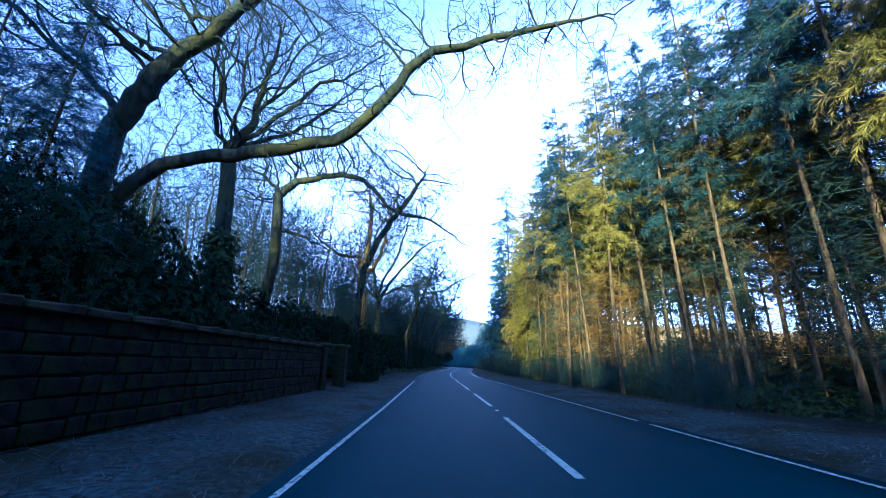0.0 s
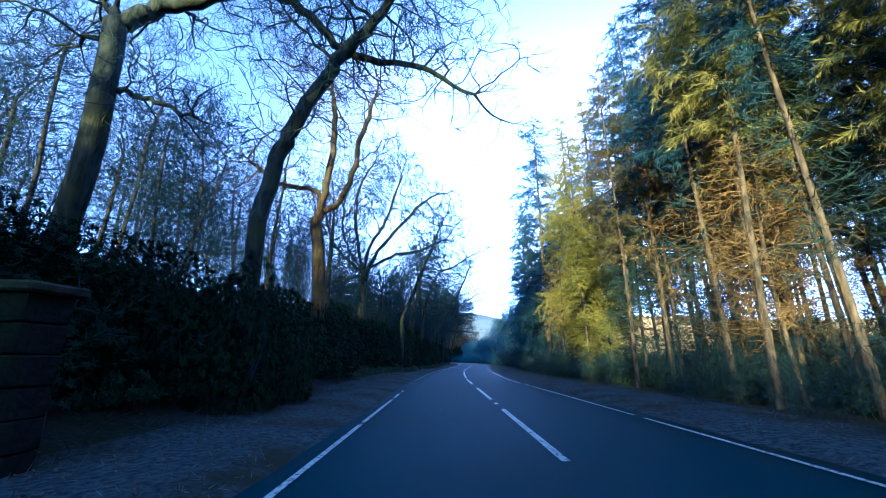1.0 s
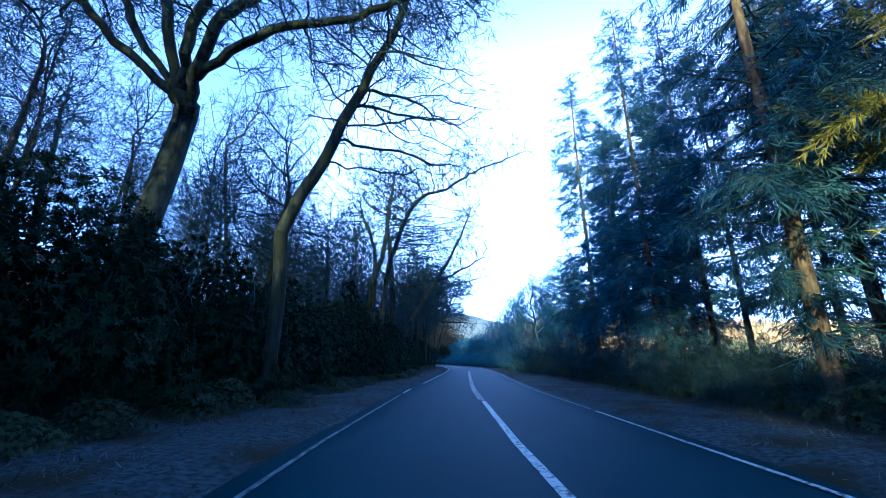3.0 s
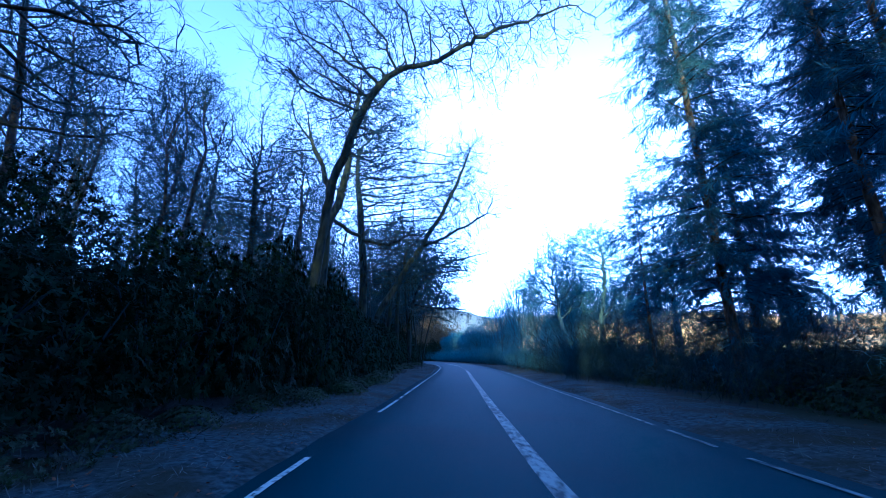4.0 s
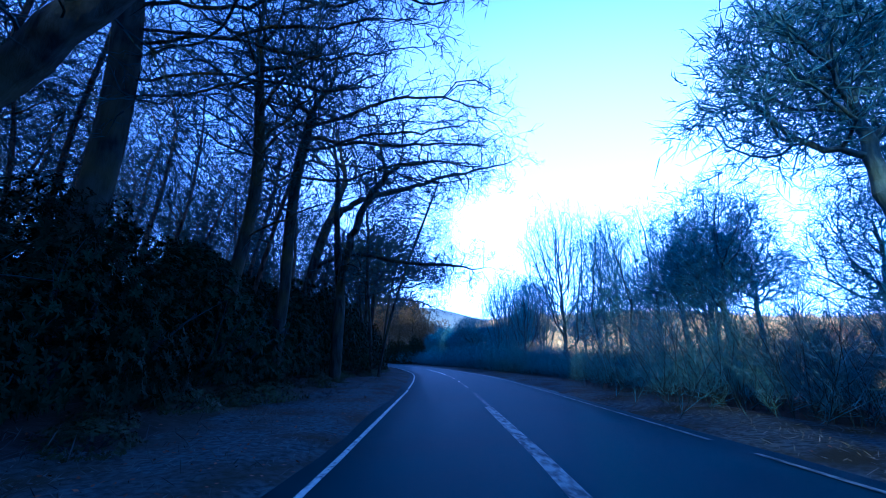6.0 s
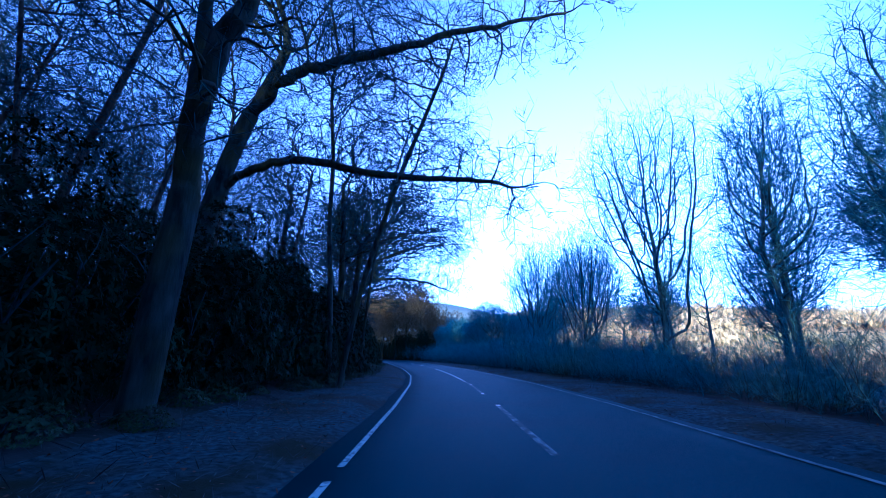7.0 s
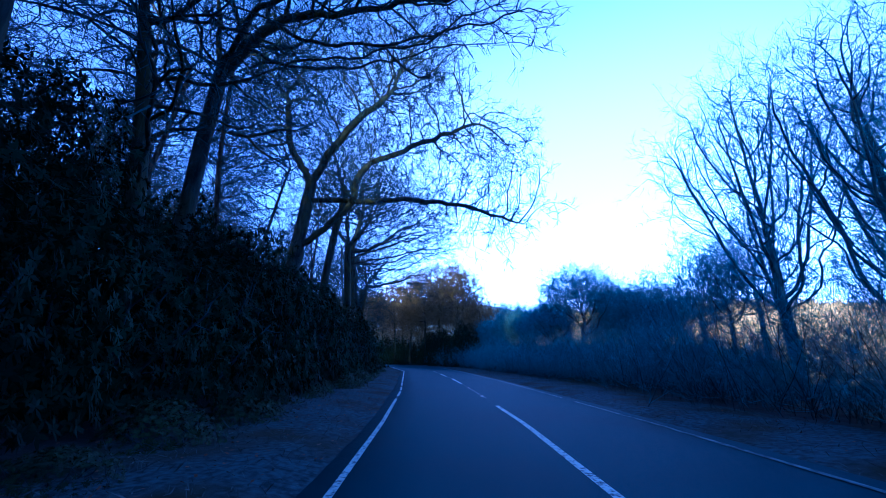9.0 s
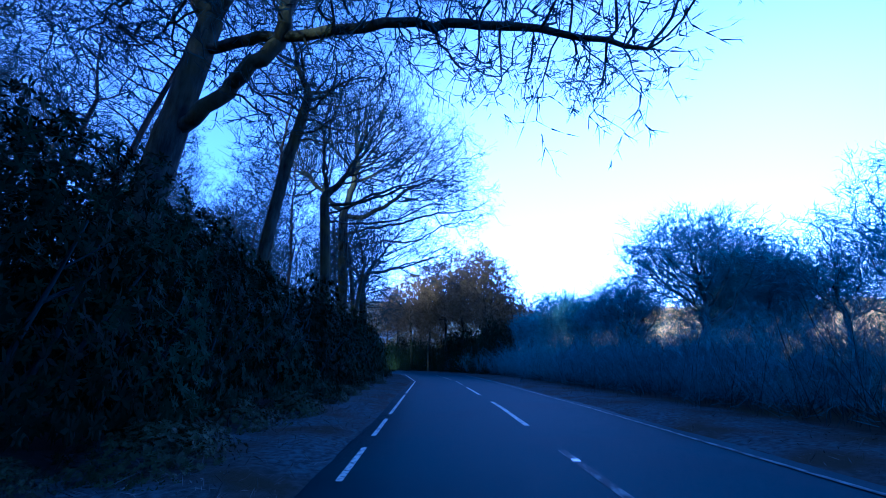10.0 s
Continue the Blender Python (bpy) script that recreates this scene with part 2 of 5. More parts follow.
class Bag:
    """Collects tubes and leaves into one mesh."""

    def __init__(self):
        self.v, self.q, self.t, self.n = [], [], [], 0

    def tubes(self, branch, sides):
        pts, dirs, rad, _ = branch
        b, n1, _ = pts.shape
        if b == 0:
            return self
        d = unit(pts[:, -1] - pts[:, 0])
        ref = np.where(np.abs(d[:, 2:3]) > 0.8, np.array([[1.0, 0, 0]]), np.array([[0, 0, 1.0]]))
        x = unit(np.cross(d, ref))
        y = np.cross(d, x)
        a = np.arange(sides) * 2 * np.pi / sides
        ring = np.cos(a)[None, :, None] * x[:, None, :] + np.sin(a)[None, :, None] * y[:, None, :]
        v = pts[:, :, None, :] + rad[:, :, None, None] * ring[:, None, :, :]
        base = self.n + (np.arange(b) * n1 * sides)[:, None, None]
        i = np.arange(n1 - 1)[None, :, None] * sides
        k = np.arange(sides)[None, None, :]
        k2 = (k + 1) % sides
        q = np.stack([base + i + k, base + i + k2, base + i + sides + k2, base + i + sides + k], -1).reshape(-1, 4)
        self.v.append(v.reshape(-1, 3))
        self.q.append(q)
        self.n += b * n1 * sides
        return self

    def leaves(self, p, d, nrm, length, width, at=0.45):
        """Pointed rhombic leaves: p base, d along, nrm face normal."""
        d = unit(d)
        s = unit(np.cross(d, nrm))
        length, width = np.broadcast_to(length, (len(p),))[:, None], np.broadcast_to(width, (len(p),))[:, None]
        mid = p + d * length * at
        v = np.stack([p, mid + s * width / 2, p + d * length, mid - s * width / 2], 1)
        self.q.append(self.n + np.arange(len(p) * 4).reshape(-1, 4))
        self.v.append(v.reshape(-1, 3))
        self.n += len(p) * 4
        return self

    def sprays(self, rng, branch, width):
        """Flat hair-thin twigs, for the finest order."""
        pts = branch[0]
        d = pts[:, -1] - pts[:, 0]
        return self.leaves(pts[:, 0], d, rng.normal(size=d.shape), np.linalg.norm(d, axis=1), width, 0.12)

    def mesh(self, name, mats, smooth=False):
        return mesh_from(name, np.concatenate(self.v), [np.concatenate(self.q)], mats, smooth=smooth)


def spline(points, n):
    """A smooth line through a few control points, as n+1 points."""
    p = np.array(points, float)
    p = np.concatenate([[2 * p[0] - p[1]], p, [2 * p[-1] - p[-2]]])
    out = []
    for u in np.linspace(0, len(points) - 1 - 1e-6, n + 1):
        i = int(u)
        t = u - i
        a, b, c, d = p[i:i + 4]
        out.append(0.5 * (2 * b + (c - a) * t + (2 * a - 5 * b + 4 * c - d) * t * t + (3 * b - a - 3 * c + d) * t ** 3))
    return np.array(out)


# ---- trees ----
def crown_points(rng, lobes, n):
    """Points through a crown made of rounded lobes (x, y, z, rx, ry, rz), thickest towards its outside."""
    vol = np.array([(b[3] * b[4] * b[5]) ** 0.8 for b in lobes])
    out = []
    for b, k in zip(lobes, np.maximum(4, (n * vol / vol.sum()).astype(int))):
        d = unit(rng.normal(size=(k, 3)))
        r = rng.random(k) ** 0.42
        r = r * (1.0 + 0.16 * np.sin(d[:, 0] * 5.1 + b[0]) * np.cos(d[:, 1] * 4.3 + b[2]) + 0.08 * rng.normal(size=k))
        out.append(np.array(b[:3]) + d * r[:, None] * np.array(b[3:]))
    return np.concatenate(out)


def skeleton(rng, lines, goals, step, kill, up, jitter, rounds=90):
    """Branches that grow from the given lines towards scattered goals. Returns points and each one's parent."""
    pts, par = [], []
    for line in lines:
        p = np.array(line[0], float)
        k0 = len(pts)
        near = int(np.argmin(np.linalg.norm(np.array(pts) - p[0], axis=1))) if pts else -1
        for i, q in enumerate(p):
            pts.append(q)
            par.append(near if i == 0 else k0 + i - 1)
    pts, par = np.array(pts), np.array(par)
    kids = np.zeros(len(pts), int)
    best = np.full(len(goals), 1e9)
    who = np.zeros(len(goals), int)
    fresh = np.arange(len(pts))
    for _ in range(rounds):
        d = np.linalg.norm(goals[:, None, :] - pts[None, fresh, :], axis=2)
        j = d.argmin(1)
        dj = d[np.arange(len(goals)), j]
        closer = dj < best
        best[closer], who[closer] = dj[closer], fresh[j[closer]]
        keep = best > kill
        goals, best, who = goals[keep], best[keep], who[keep]
        if not len(goals):
            break
        pull = np.zeros((len(pts), 3))
        np.add.at(pull, who, unit(goals - pts[who]))
        act = np.unique(who)
        act = act[kids[act] < 4]
        if not len(act):
            break
        came = np.where(par[act] >= 0, 1.0, 0.0)[:, None] * unit(pts[act] - pts[np.maximum(par[act], 0)])
        d = unit(unit(pull[act]) + 0.35 * came + rng.normal(size=(len(act), 3)) * jitter + [0, 0, up])
        new_p = pts[act] + d * step
        kids[act] += 1
        fresh = len(pts) + np.arange(len(act))
        pts, par = np.concatenate([pts, new_p]), np.concatenate([par, act])
        kids = np.concatenate([kids, np.zeros(len(act), int)])
    return pts, par


def limb_tubes(pts, par, rad, pick, main, sides):
    """Tubes for the picked steps of a skeleton; rings are shared along each run."""
    idx = np.nonzero(pick & (par >= 0))[0]
    if not len(idx):
        return None
    own = unit(pts - pts[np.maximum(par, 0)])
    own[par < 0] = (0, 0, 1)
    nxt = np.full(len(pts), -1)
    nxt[par[main & (par >= 0)]] = np.nonzero(main & (par >= 0))[0]
    d = np.where((nxt >= 0)[:, None], unit(own + own[np.maximum(nxt, 0)]), own)
    a = np.arange(sides) * 2 * np.pi / sides

    def ring(c, way, r):
        x = unit(np.cross(way, np.array([0.31, 0.93, 0.17])))
        y = np.cross(way, x)
        return c[:, None] + r[:, None, None] * (np.cos(a)[None, :, None] * x[:, None] + np.sin(a)[None, :, None] * y[:, None])

    pi = par[idx]
    cont = main[idx]
    r0 = np.where(cont, rad[pi], np.minimum(rad[pi], rad[idx] * 1.25))
    d0 = np.where(cont[:, None], d[pi], own[idx])
    v = np.stack([ring(pts[pi], d0, r0), ring(pts[idx], d[idx], rad[idx])], 1).reshape(-1, 3)
    base = np.arange(len(idx))[:, None] * 2 * sides
    k = np.arange(sides)[None]
    k2 = (k + 1) % sides
    return v, np.stack([base + k, base + k2, base + sides + k2, base + sides + k], -1).reshape(-1, 4)


def bare_tree(seed, height, radius, lobes, n=900, fork=0.5, lean=(0.0, 0.0), guided=(), step=0.42, kill=0.55, up=0.04, jitter=0.22, twig=TWIG, bark=BARK, ivy=0.0, name="bare_tree", tw=0.022, fine=1.0, split=True, hang=0.0, tip=0.017, bend=0.035, twig_len=0.75, more=2.6):
    """A leafless broadleaved tree: a tapered trunk, limbs that fork towards a lobed crown, and two orders of fine twigs.
    lobes: rounded parts of the crown (x, y, z, rx, ry, rz) from the foot; fork: how far up the trunk runs as one stem."""
    rng = np.random.default_rng(seed)
    root = new(name)
    top = height * fork
    k = max(4, int((top + 0.5) / 0.6))
    trunk = grow(rng, [[0, 0, -0.5]], [[lean[0], lean[1], 1.0]], top + 0.5, 1, 1, k, bend, 0.02)[0][0]
    lines = [(trunk,)]
    for g in guided:
        # each limb sets out from the wood that is nearest to its first point
        wood_pts = np.concatenate([q[0] for q in lines])
        g = [tuple(wood_pts[np.argmin(np.linalg.norm(wood_pts - np.array(g[0]), axis=1))])] + list(g[1:])
        lines.append((spline(g, max(6, 5 * len(g))) + np.concatenate([[[0, 0, 0]], rng.normal(size=(max(6, 5 * len(g)), 3)) * 0.06]),))
    goals = crown_points(rng, lobes, int(n * more))
    for g in lines[1:]:
        q = g[0][len(g[0]) // 3:]
        m = int(len(q) * 20)
        goals = np.concatenate([goals, q[rng.integers(0, len(q), m)] + rng.normal(size=(m, 3)) * [1.1, 1.1, 0.9]])
    pts, par = skeleton(rng, lines, goals, step, kill, up, jitter)
    # girth by the twigs that each step carries
    load = np.zeros(len(pts))
    has = np.zeros(len(pts), bool)
    has[par[par >= 0]] = True
    load[~has] = 1.0
    for i in range(len(pts) - 1, 0, -1):
        load[par[i]] += load[i]
    rad = tip * np.maximum(load, 1) ** (math.log(radius / tip) / math.log(max(load[0], 3)))
    run = len(trunk)
    rad[:run] = np.maximum(rad[:run], radius * (1 - 0.55 * np.linspace(0, 1, run)))
    k0 = run
    for g, spec in zip(lines[1:], guided):
        m = len(g[0])
        rad[k0:k0 + m] = np.maximum(rad[k0:k0 + m], radius * 0.38 * (1 - 0.86 * np.linspace(0, 1, m)))
        k0 += m
    rad[0] *= 1.4
    # the thickest child carries a run on
    main = np.zeros(len(pts), bool)
    order_r = np.argsort(rad, kind="stable")
    lead = np.full(len(pts), -1)
    for i in order_r:
        if par[i] >= 0:
            lead[par[i]] = i
    main[lead[lead >= 0]] = True
    # which limb each step belongs to
    stem = np.zeros(len(pts), int)
    stem[:run] = 0
    count = 0
    thick = rad > 0.028
    for i in range(run, len(pts)):
        if stem[par[i]] == 0:
            count += 1
            stem[i] = count
        else:
            stem[i] = stem[par[i]]
    v, q = limb_tubes(pts, par, rad, np.arange(len(pts)) < run, main, 10)
    part("trunk", mesh_from("trunk", v, [q], [bark], smooth=True), root)
    groups = [s for s in np.unique(stem[thick]) if s > 0]
    if split:
        for s in groups:
            v, q = limb_tubes(pts, par, rad, (stem == s) & thick, main, 6)
            part("limb", mesh_from("limb", v, [q], [bark], smooth=True), root)
    elif groups:
        v, q = limb_tubes(pts, par, rad, (stem > 0) & thick, main, 5)
        tagged(part("limb_crown", mesh_from("limb_crown", v, [q], [bark], smooth=True), root), kind="stuff")
    bag = Bag()
    thin = (stem > 0) & ~thick
    got = limb_tubes(pts, par, rad, thin, main, 3)
    if got:
        bag.v.append(got[0])
        bag.q.append(got[1])
        bag.n += len(got[0])
    src = np.nonzero((stem > 0) & (rad < 0.06))[0]
    src = np.repeat(src, rng.poisson(0.85 * fine + 0.8 * (~has[src])))
    d = unit(pts[src] - pts[par[src]])
    dd = d + rng.normal(size=(len(src), 3)) * 0.7
    dd[:, 2] += up - hang
    b3 = grow(rng, pts[src], dd, 1.5 * twig_len * (0.5 + 0.8 * rng.random(len(src))), 0.009, 0.005, 3, 0.26, up * 0.4 - hang * 0.5)
    p, d, ln, _ = sprout(rng, b3, 3.2 * fine, 0.15, 1.0, 45, 14, 0.55, 0.3, 0.6)
    b4 = grow(rng, p, d, np.clip(ln, 0.25, 1.0), 0.006, 0.004, 2, 0.24, -hang * 0.5)
    p, d, ln, _ = sprout(rng, b4, 2.2 * fine, 0.2, 1.0, 42, 14, 0.6, 0.3, 0.6)
    b5 = grow(rng, p, d, np.clip(ln, 0.15, 0.6), 0.004, 0.003, 1, 0.15, -hang * 0.5)
    for i in range(3):
        bag.sprays(rng, (b3[0][:, i:i + 2],), tw * (1.5 - 0.25 * i))
    bag.sprays(rng, b4, tw).sprays(rng, b5, tw * 0.62)
    tagged(part("twig_crown", bag.mesh("twig_crown", [twig]), root), kind="stuff")
    if ivy:
        m = int(3200 * ivy)
        h = rng.random(m) ** 0.8 * min(ivy * height * 0.5, top)
        f = np.clip((h + 0.5) / (top + 0.5), 0, 0.99) * (run - 1)
        i = f.astype(int)
        c = trunk[i] * (1 - (f - i))[:, None] + trunk[i + 1] * (f - i)[:, None]
        az = rng.random(m) * 6.28
        out = np.stack([np.cos(az), np.sin(az), rng.normal(size=m) * 0.4], 1)
        off = (radius * 0.9 + 0.5 * rng.random(m) ** 2)[:, None]
        dn = np.stack([rng.normal(size=m), rng.normal(size=m), -0.8 + 0.5 * rng.normal(size=m)], 1)
        tagged(part("ivy", Bag().leaves(c + out * off, dn, out, 0.2 + 0.14 * rng.random(m), 0.15).mesh("ivy", [IVY]), root, "dark green ivy leaves"), kind="stuff")
    return root


def oak_lobes(seed, h, spread, low, lean=0.0, k=7):
    """A broad crown of a few uneven lobes between the height low and the top."""
    g = random.Random(seed)
    mid = (h + low) / 2
    out = [(lean * 0.5, 0, mid + (h - low) * 0.12, spread * 0.62, spread * 0.62, (h - low) * 0.38)]
    for i in range(k):
        a = i * 6.283 / k + g.uniform(-0.35, 0.35)
        f = g.uniform(0.48, 0.68)
        z = low + (h - low) * g.uniform(0.28, 0.66)
        out.append((lean + math.cos(a) * spread * f, math.sin(a) * spread * f, z, spread * 0.36, spread * 0.36, (h - low) * g.uniform(0.17, 0.27)))
    return out


def conifer(seed, height, radius, crown_from, reach, needles, dead_from=2.5, whorl=0.55, droop=-0.05, dense=1.0, name="conifer", spray=0.06, blunt=0.75, hang=0.28, longest=0.42, brush=None):
    """A spruce: straight trunk, whorled branches with hanging sprays of needles, dead twigs below."""
    rng = np.random.default_rng(seed)
    root = new(name)
    trunk = grow(rng, [[0, 0, -0.5]], [[0, 0, 1.0]], height + 0.5, radius, 0.02, 12, 0.012, 0.04)
    zs, zc = [], crown_from
    while zc < height - 0.3:
        zs += [zc + rng.normal() * 0.2 for _ in range(4)]
        zc += whorl * (0.8 + 0.4 * rng.random())
    zs = np.array(zs)
    frac = np.clip((zs - crown_from) / (height - crown_from), 0, 1)
    ln = reach * (0.35 + 0.65 * np.minimum(1, frac * 5)) * np.clip(1.02 - frac, 0.05, 1) ** blunt * (0.5 + 0.75 * rng.random(len(zs)))
    f = np.clip((zs + 0.5) / (height + 0.5), 0, 0.99) * 12
    i = f.astype(int)
    c = trunk[0][0][i] * (1 - (f - i))[:, None] + trunk[0][0][i + 1] * (f - i)[:, None]
    az = rng.random(len(zs)) * 6.28
    d = np.stack([np.cos(az), np.sin(az), 0.25 * frac + droop * 2], 1)
    br = grow(rng, c, d, ln, 0.012 + 0.010 * ln, 0.006, 4, 0.08, droop)
    p, sd, sl, _ = sprout(rng, br, 3.6 * ln, 0.15, 1.0, 52, 14, 0.42, 0.3, 0.5, 0.5)
    side = grow(rng, p, sd, np.clip(sl, 0.3, 1.5), 0.008, 0.004, 3, 0.12, -hang * 0.35)
    bag = Bag()
    for twigs, per in ((br, 26 * dense * np.sqrt(np.maximum(ln, 0.3))), (side, 15 * dense * np.maximum(side[3], 0.4))):
        p, sd, sl, _ = sprout(rng, twigs, per, 0.1, 1.0, 46, 16, 0.3, 0.3, 0.4, 0.3)
        sd = sd + rng.normal(size=sd.shape) * 0.25
        sd[:, 2] -= hang
        m = len(p)
        bag.leaves(p, sd, rng.normal(size=(m, 3)), np.clip(sl, 0.14, longest), spray * (0.7 + 0.6 * rng.random(m)))
    nd = int(14 * (crown_from - dead_from)) if crown_from > dead_from else 0
    wood = Bag().tubes(br, 3).sprays(rng, side, 0.02)
    if nd > 0:
        z = dead_from + (crown_from - dead_from) * rng.random(nd)
        f = (z + 0.5) / (height + 0.5) * 12
        i = f.astype(int)
        c = trunk[0][0][i] * (1 - (f - i))[:, None] + trunk[0][0][i + 1] * (f - i)[:, None]
        az = rng.random(nd) * 6.28
        d = np.stack([np.cos(az), np.sin(az), rng.normal(size=nd) * 0.25], 1)
        db = grow(rng, c, d, 0.5 + 1.3 * rng.random(nd), 0.014, 0.005, 2, 0.12, -0.03)
        ds = sprout(rng, db, 4.0, 0.2, 1, 45, 10, 0.5, 0.3, 0.5)
        fine = grow(rng, ds[0], ds[1], np.clip(ds[2], 0.3, 0.9), 0.008, 0.004, 1, 0.15, -0.05)
        fs = sprout(rng, fine, 4.0, 0.1, 1, 40, 10, 0.6, 0.3, 0.5)
        tips_b = grow(rng, fs[0], fs[1], np.clip(fs[2], 0.2, 0.5), 0.005, 0.003, 1, 0.15, -0.08)
        tagged(part("dead_brush", Bag().tubes(db, 3).sprays(rng, fine, 0.02).sprays(rng, tips_b, 0.014).mesh("dead_brush", [brush or TWIG]), root, "dry dead side twigs"), kind="stuff")
    part("trunk", Bag().tubes(trunk, 9).mesh("trunk", [BARK_PINE], True), root)
    tagged(part("branch_whorl", wood.mesh("branch_whorl", [BARK]), root), kind="stuff")
    tagged(part("needle_foliage", bag.mesh("needle_foliage", [needles]), root), kind="stuff")
    return root


def bush(seed, rx, ry, rz, leaves, leaf, mat, name="rhododendron", loose=0.35):
    """An evergreen shrub: bent stems and whorls of long leaves over an uneven dome."""
    rng = np.random.default_rng(seed)
    root = new(name)
    k = leaves // 6
    lumps = unit(rng.normal(size=(14, 3)) + [0, 0, 0.4])
    amp = 0.12 + 0.22 * rng.random(14)
    d = unit(rng.normal(size=(k, 3)) + [0, 0, 0.25])
    d[:, 2] = np.abs(d[:, 2]) * 1.0 - 0.12
    bump_r = 0.72 + (np.exp(-(1 - d @ lumps.T) * 9) * amp).sum(1)
    rr = bump_r * (1 - loose * rng.random(k) ** 2)
    p = d * rr[:, None] * [rx, ry, rz]
    p[:, 2] = np.maximum(p[:, 2], 0.05)
    out = unit(d * [1 / rx, 1 / ry, 1 / rz] + rng.normal(size=(k, 3)) * 0.25 + [0, 0, 0.25])
    side = unit(np.cross(out, rng.normal(size=(k, 3))))
    oth = np.cross(out, side)
    bag = Bag()
    for j in range(6):
        a = j * 1.047 + rng.random(k) * 0.6
        dirn = side * np.cos(a)[:, None] + oth * np.sin(a)[:, None]
        bag.leaves(p, dirn + out * (0.35 * rng.random(k) - 0.15)[:, None], out + dirn * 0.2, leaf * (0.75 + 0.5 * rng.random(k)), leaf * 0.36)
    n = 12
    az = rng.random(n) * 6.28
    st = grow(rng, np.stack([np.cos(az) * rx * 0.15, np.sin(az) * ry * 0.15, np.full(n, -0.3)], 1), np.stack([np.cos(az) * rx, np.sin(az) * ry, np.full(n, rz * 1.2)], 1), 0.62 * max(rx, rz), 0.045, 0.012, 4, 0.12, 0.02)
    tw = sprout(rng, st, 5, 0.25, 1, 45, 12, 0.28, 0.3, 0.5)
    tagged(part("stem_clump", Bag().tubes(st, 4).tubes(grow(rng, tw[0], tw[1], tw[2], 0.012, 0.005, 2, 0.15, 0.02), 3).mesh("stem_clump", [TWIG]), root), kind="stuff")
    tagged(part("foliage", bag.mesh("foliage", [mat]), root), kind="stuff")
    return root


def scrub(seed, width, height, stems, mat=TWIG, name="scrub"):
    """A thicket of thin leafless shoots."""
    rng = np.random.default_rng(seed)
    root = new(name)
    p = np.stack([rng.normal(size=stems) * width * 0.35, rng.normal(size=stems) * width * 0.35, np.full(stems, -0.1)], 1)
    d = np.stack([rng.normal(size=stems) * 0.35, rng.normal(size=stems) * 0.35, np.ones(stems)], 1)
    a = grow(rng, p, d, height * (0.5 + 0.6 * rng.random(stems)), 0.011, 0.004, 4, 0.1, 0.02)
    s = sprout(rng, a, 9, 0.15, 1, 42, 12, 0.42, 0.3, 0.5, 0, 0.01)
    b = grow(rng, s[0], s[1], s[2], np.maximum(s[3], 0.006), 0.004, 2, 0.14, 0.03)
    s = sprout(rng, b, 5, 0.1, 1, 42, 12, 0.5, 0.3, 0.6, 0, 0.006)
    c = grow(rng, s[0], s[1], s[2], 0.006, 0.003, 1, 0.15, 0.0)
    tagged(part("shoot_clump", Bag().tubes(a, 3).mesh("shoot_clump", [TWIG]), root), kind="stuff")
    tagged(part("twig_crown", Bag().tubes(b, 3).sprays(rng, c, 0.014).mesh("twig_crown", [mat]), root), kind="stuff")
    return root


# ---- the lie of the land ----
ROAD_Y = [-60, 5, 14, 33, 45, 55, 68, 75, 83, 90, 98, 110, 118, 126, 134, 143, 152, 161, 180, 200, 225, 270, 340]
LEFT_X = [-1.8, -1.84, -1.95, -2.36, -2.64, -2.5, -1.83, -1.15, -0.52, 0.05, 0.68, 1.45, 1.74, 1.84, 1.58, 0.75, -0.3, -1.65, -4.5, -9.5, -22, -60, -120]
MID_X = [1.75, 1.75, 1.66, 1.2, 0.92, 1.0, 1.48, 1.95, 2.55, 3.05, 3.7, 4.4, 4.68, 4.78, 4.5, 3.95, 3.0, 1.9, -1.1, -5.6, -17, -54, -113]
RIGHT_X = [5.3, 5.38, 5.05, 4.34, 3.82, 4.1, 4.52, 5.08, 5.7, 6.45, 7.05, 7.75, 8.1, 8.1, 7.6, 6.9, 5.9, 4.8, 1.9, -1.8, -12, -48, -106]


def left_x(y):
    return np.interp(y, ROAD_Y, LEFT_X)


def mid_x(y):
    return np.interp(y, ROAD_Y, MID_X)


def right_x(y):
    return np.interp(y, ROAD_Y, RIGHT_X)


def step(a, b, v):
    t = np.clip((np.asarray(v, float) - a) / (b - a), 0, 1)
    return t * t * (3 - 2 * t)


def wave(x, y, s):
    return np.sin(x / s + 1.7 * np.sin(y / s * 0.7)) * np.cos(y / s * 0.9 + 1.3 * np.sin(x / s * 0.6))


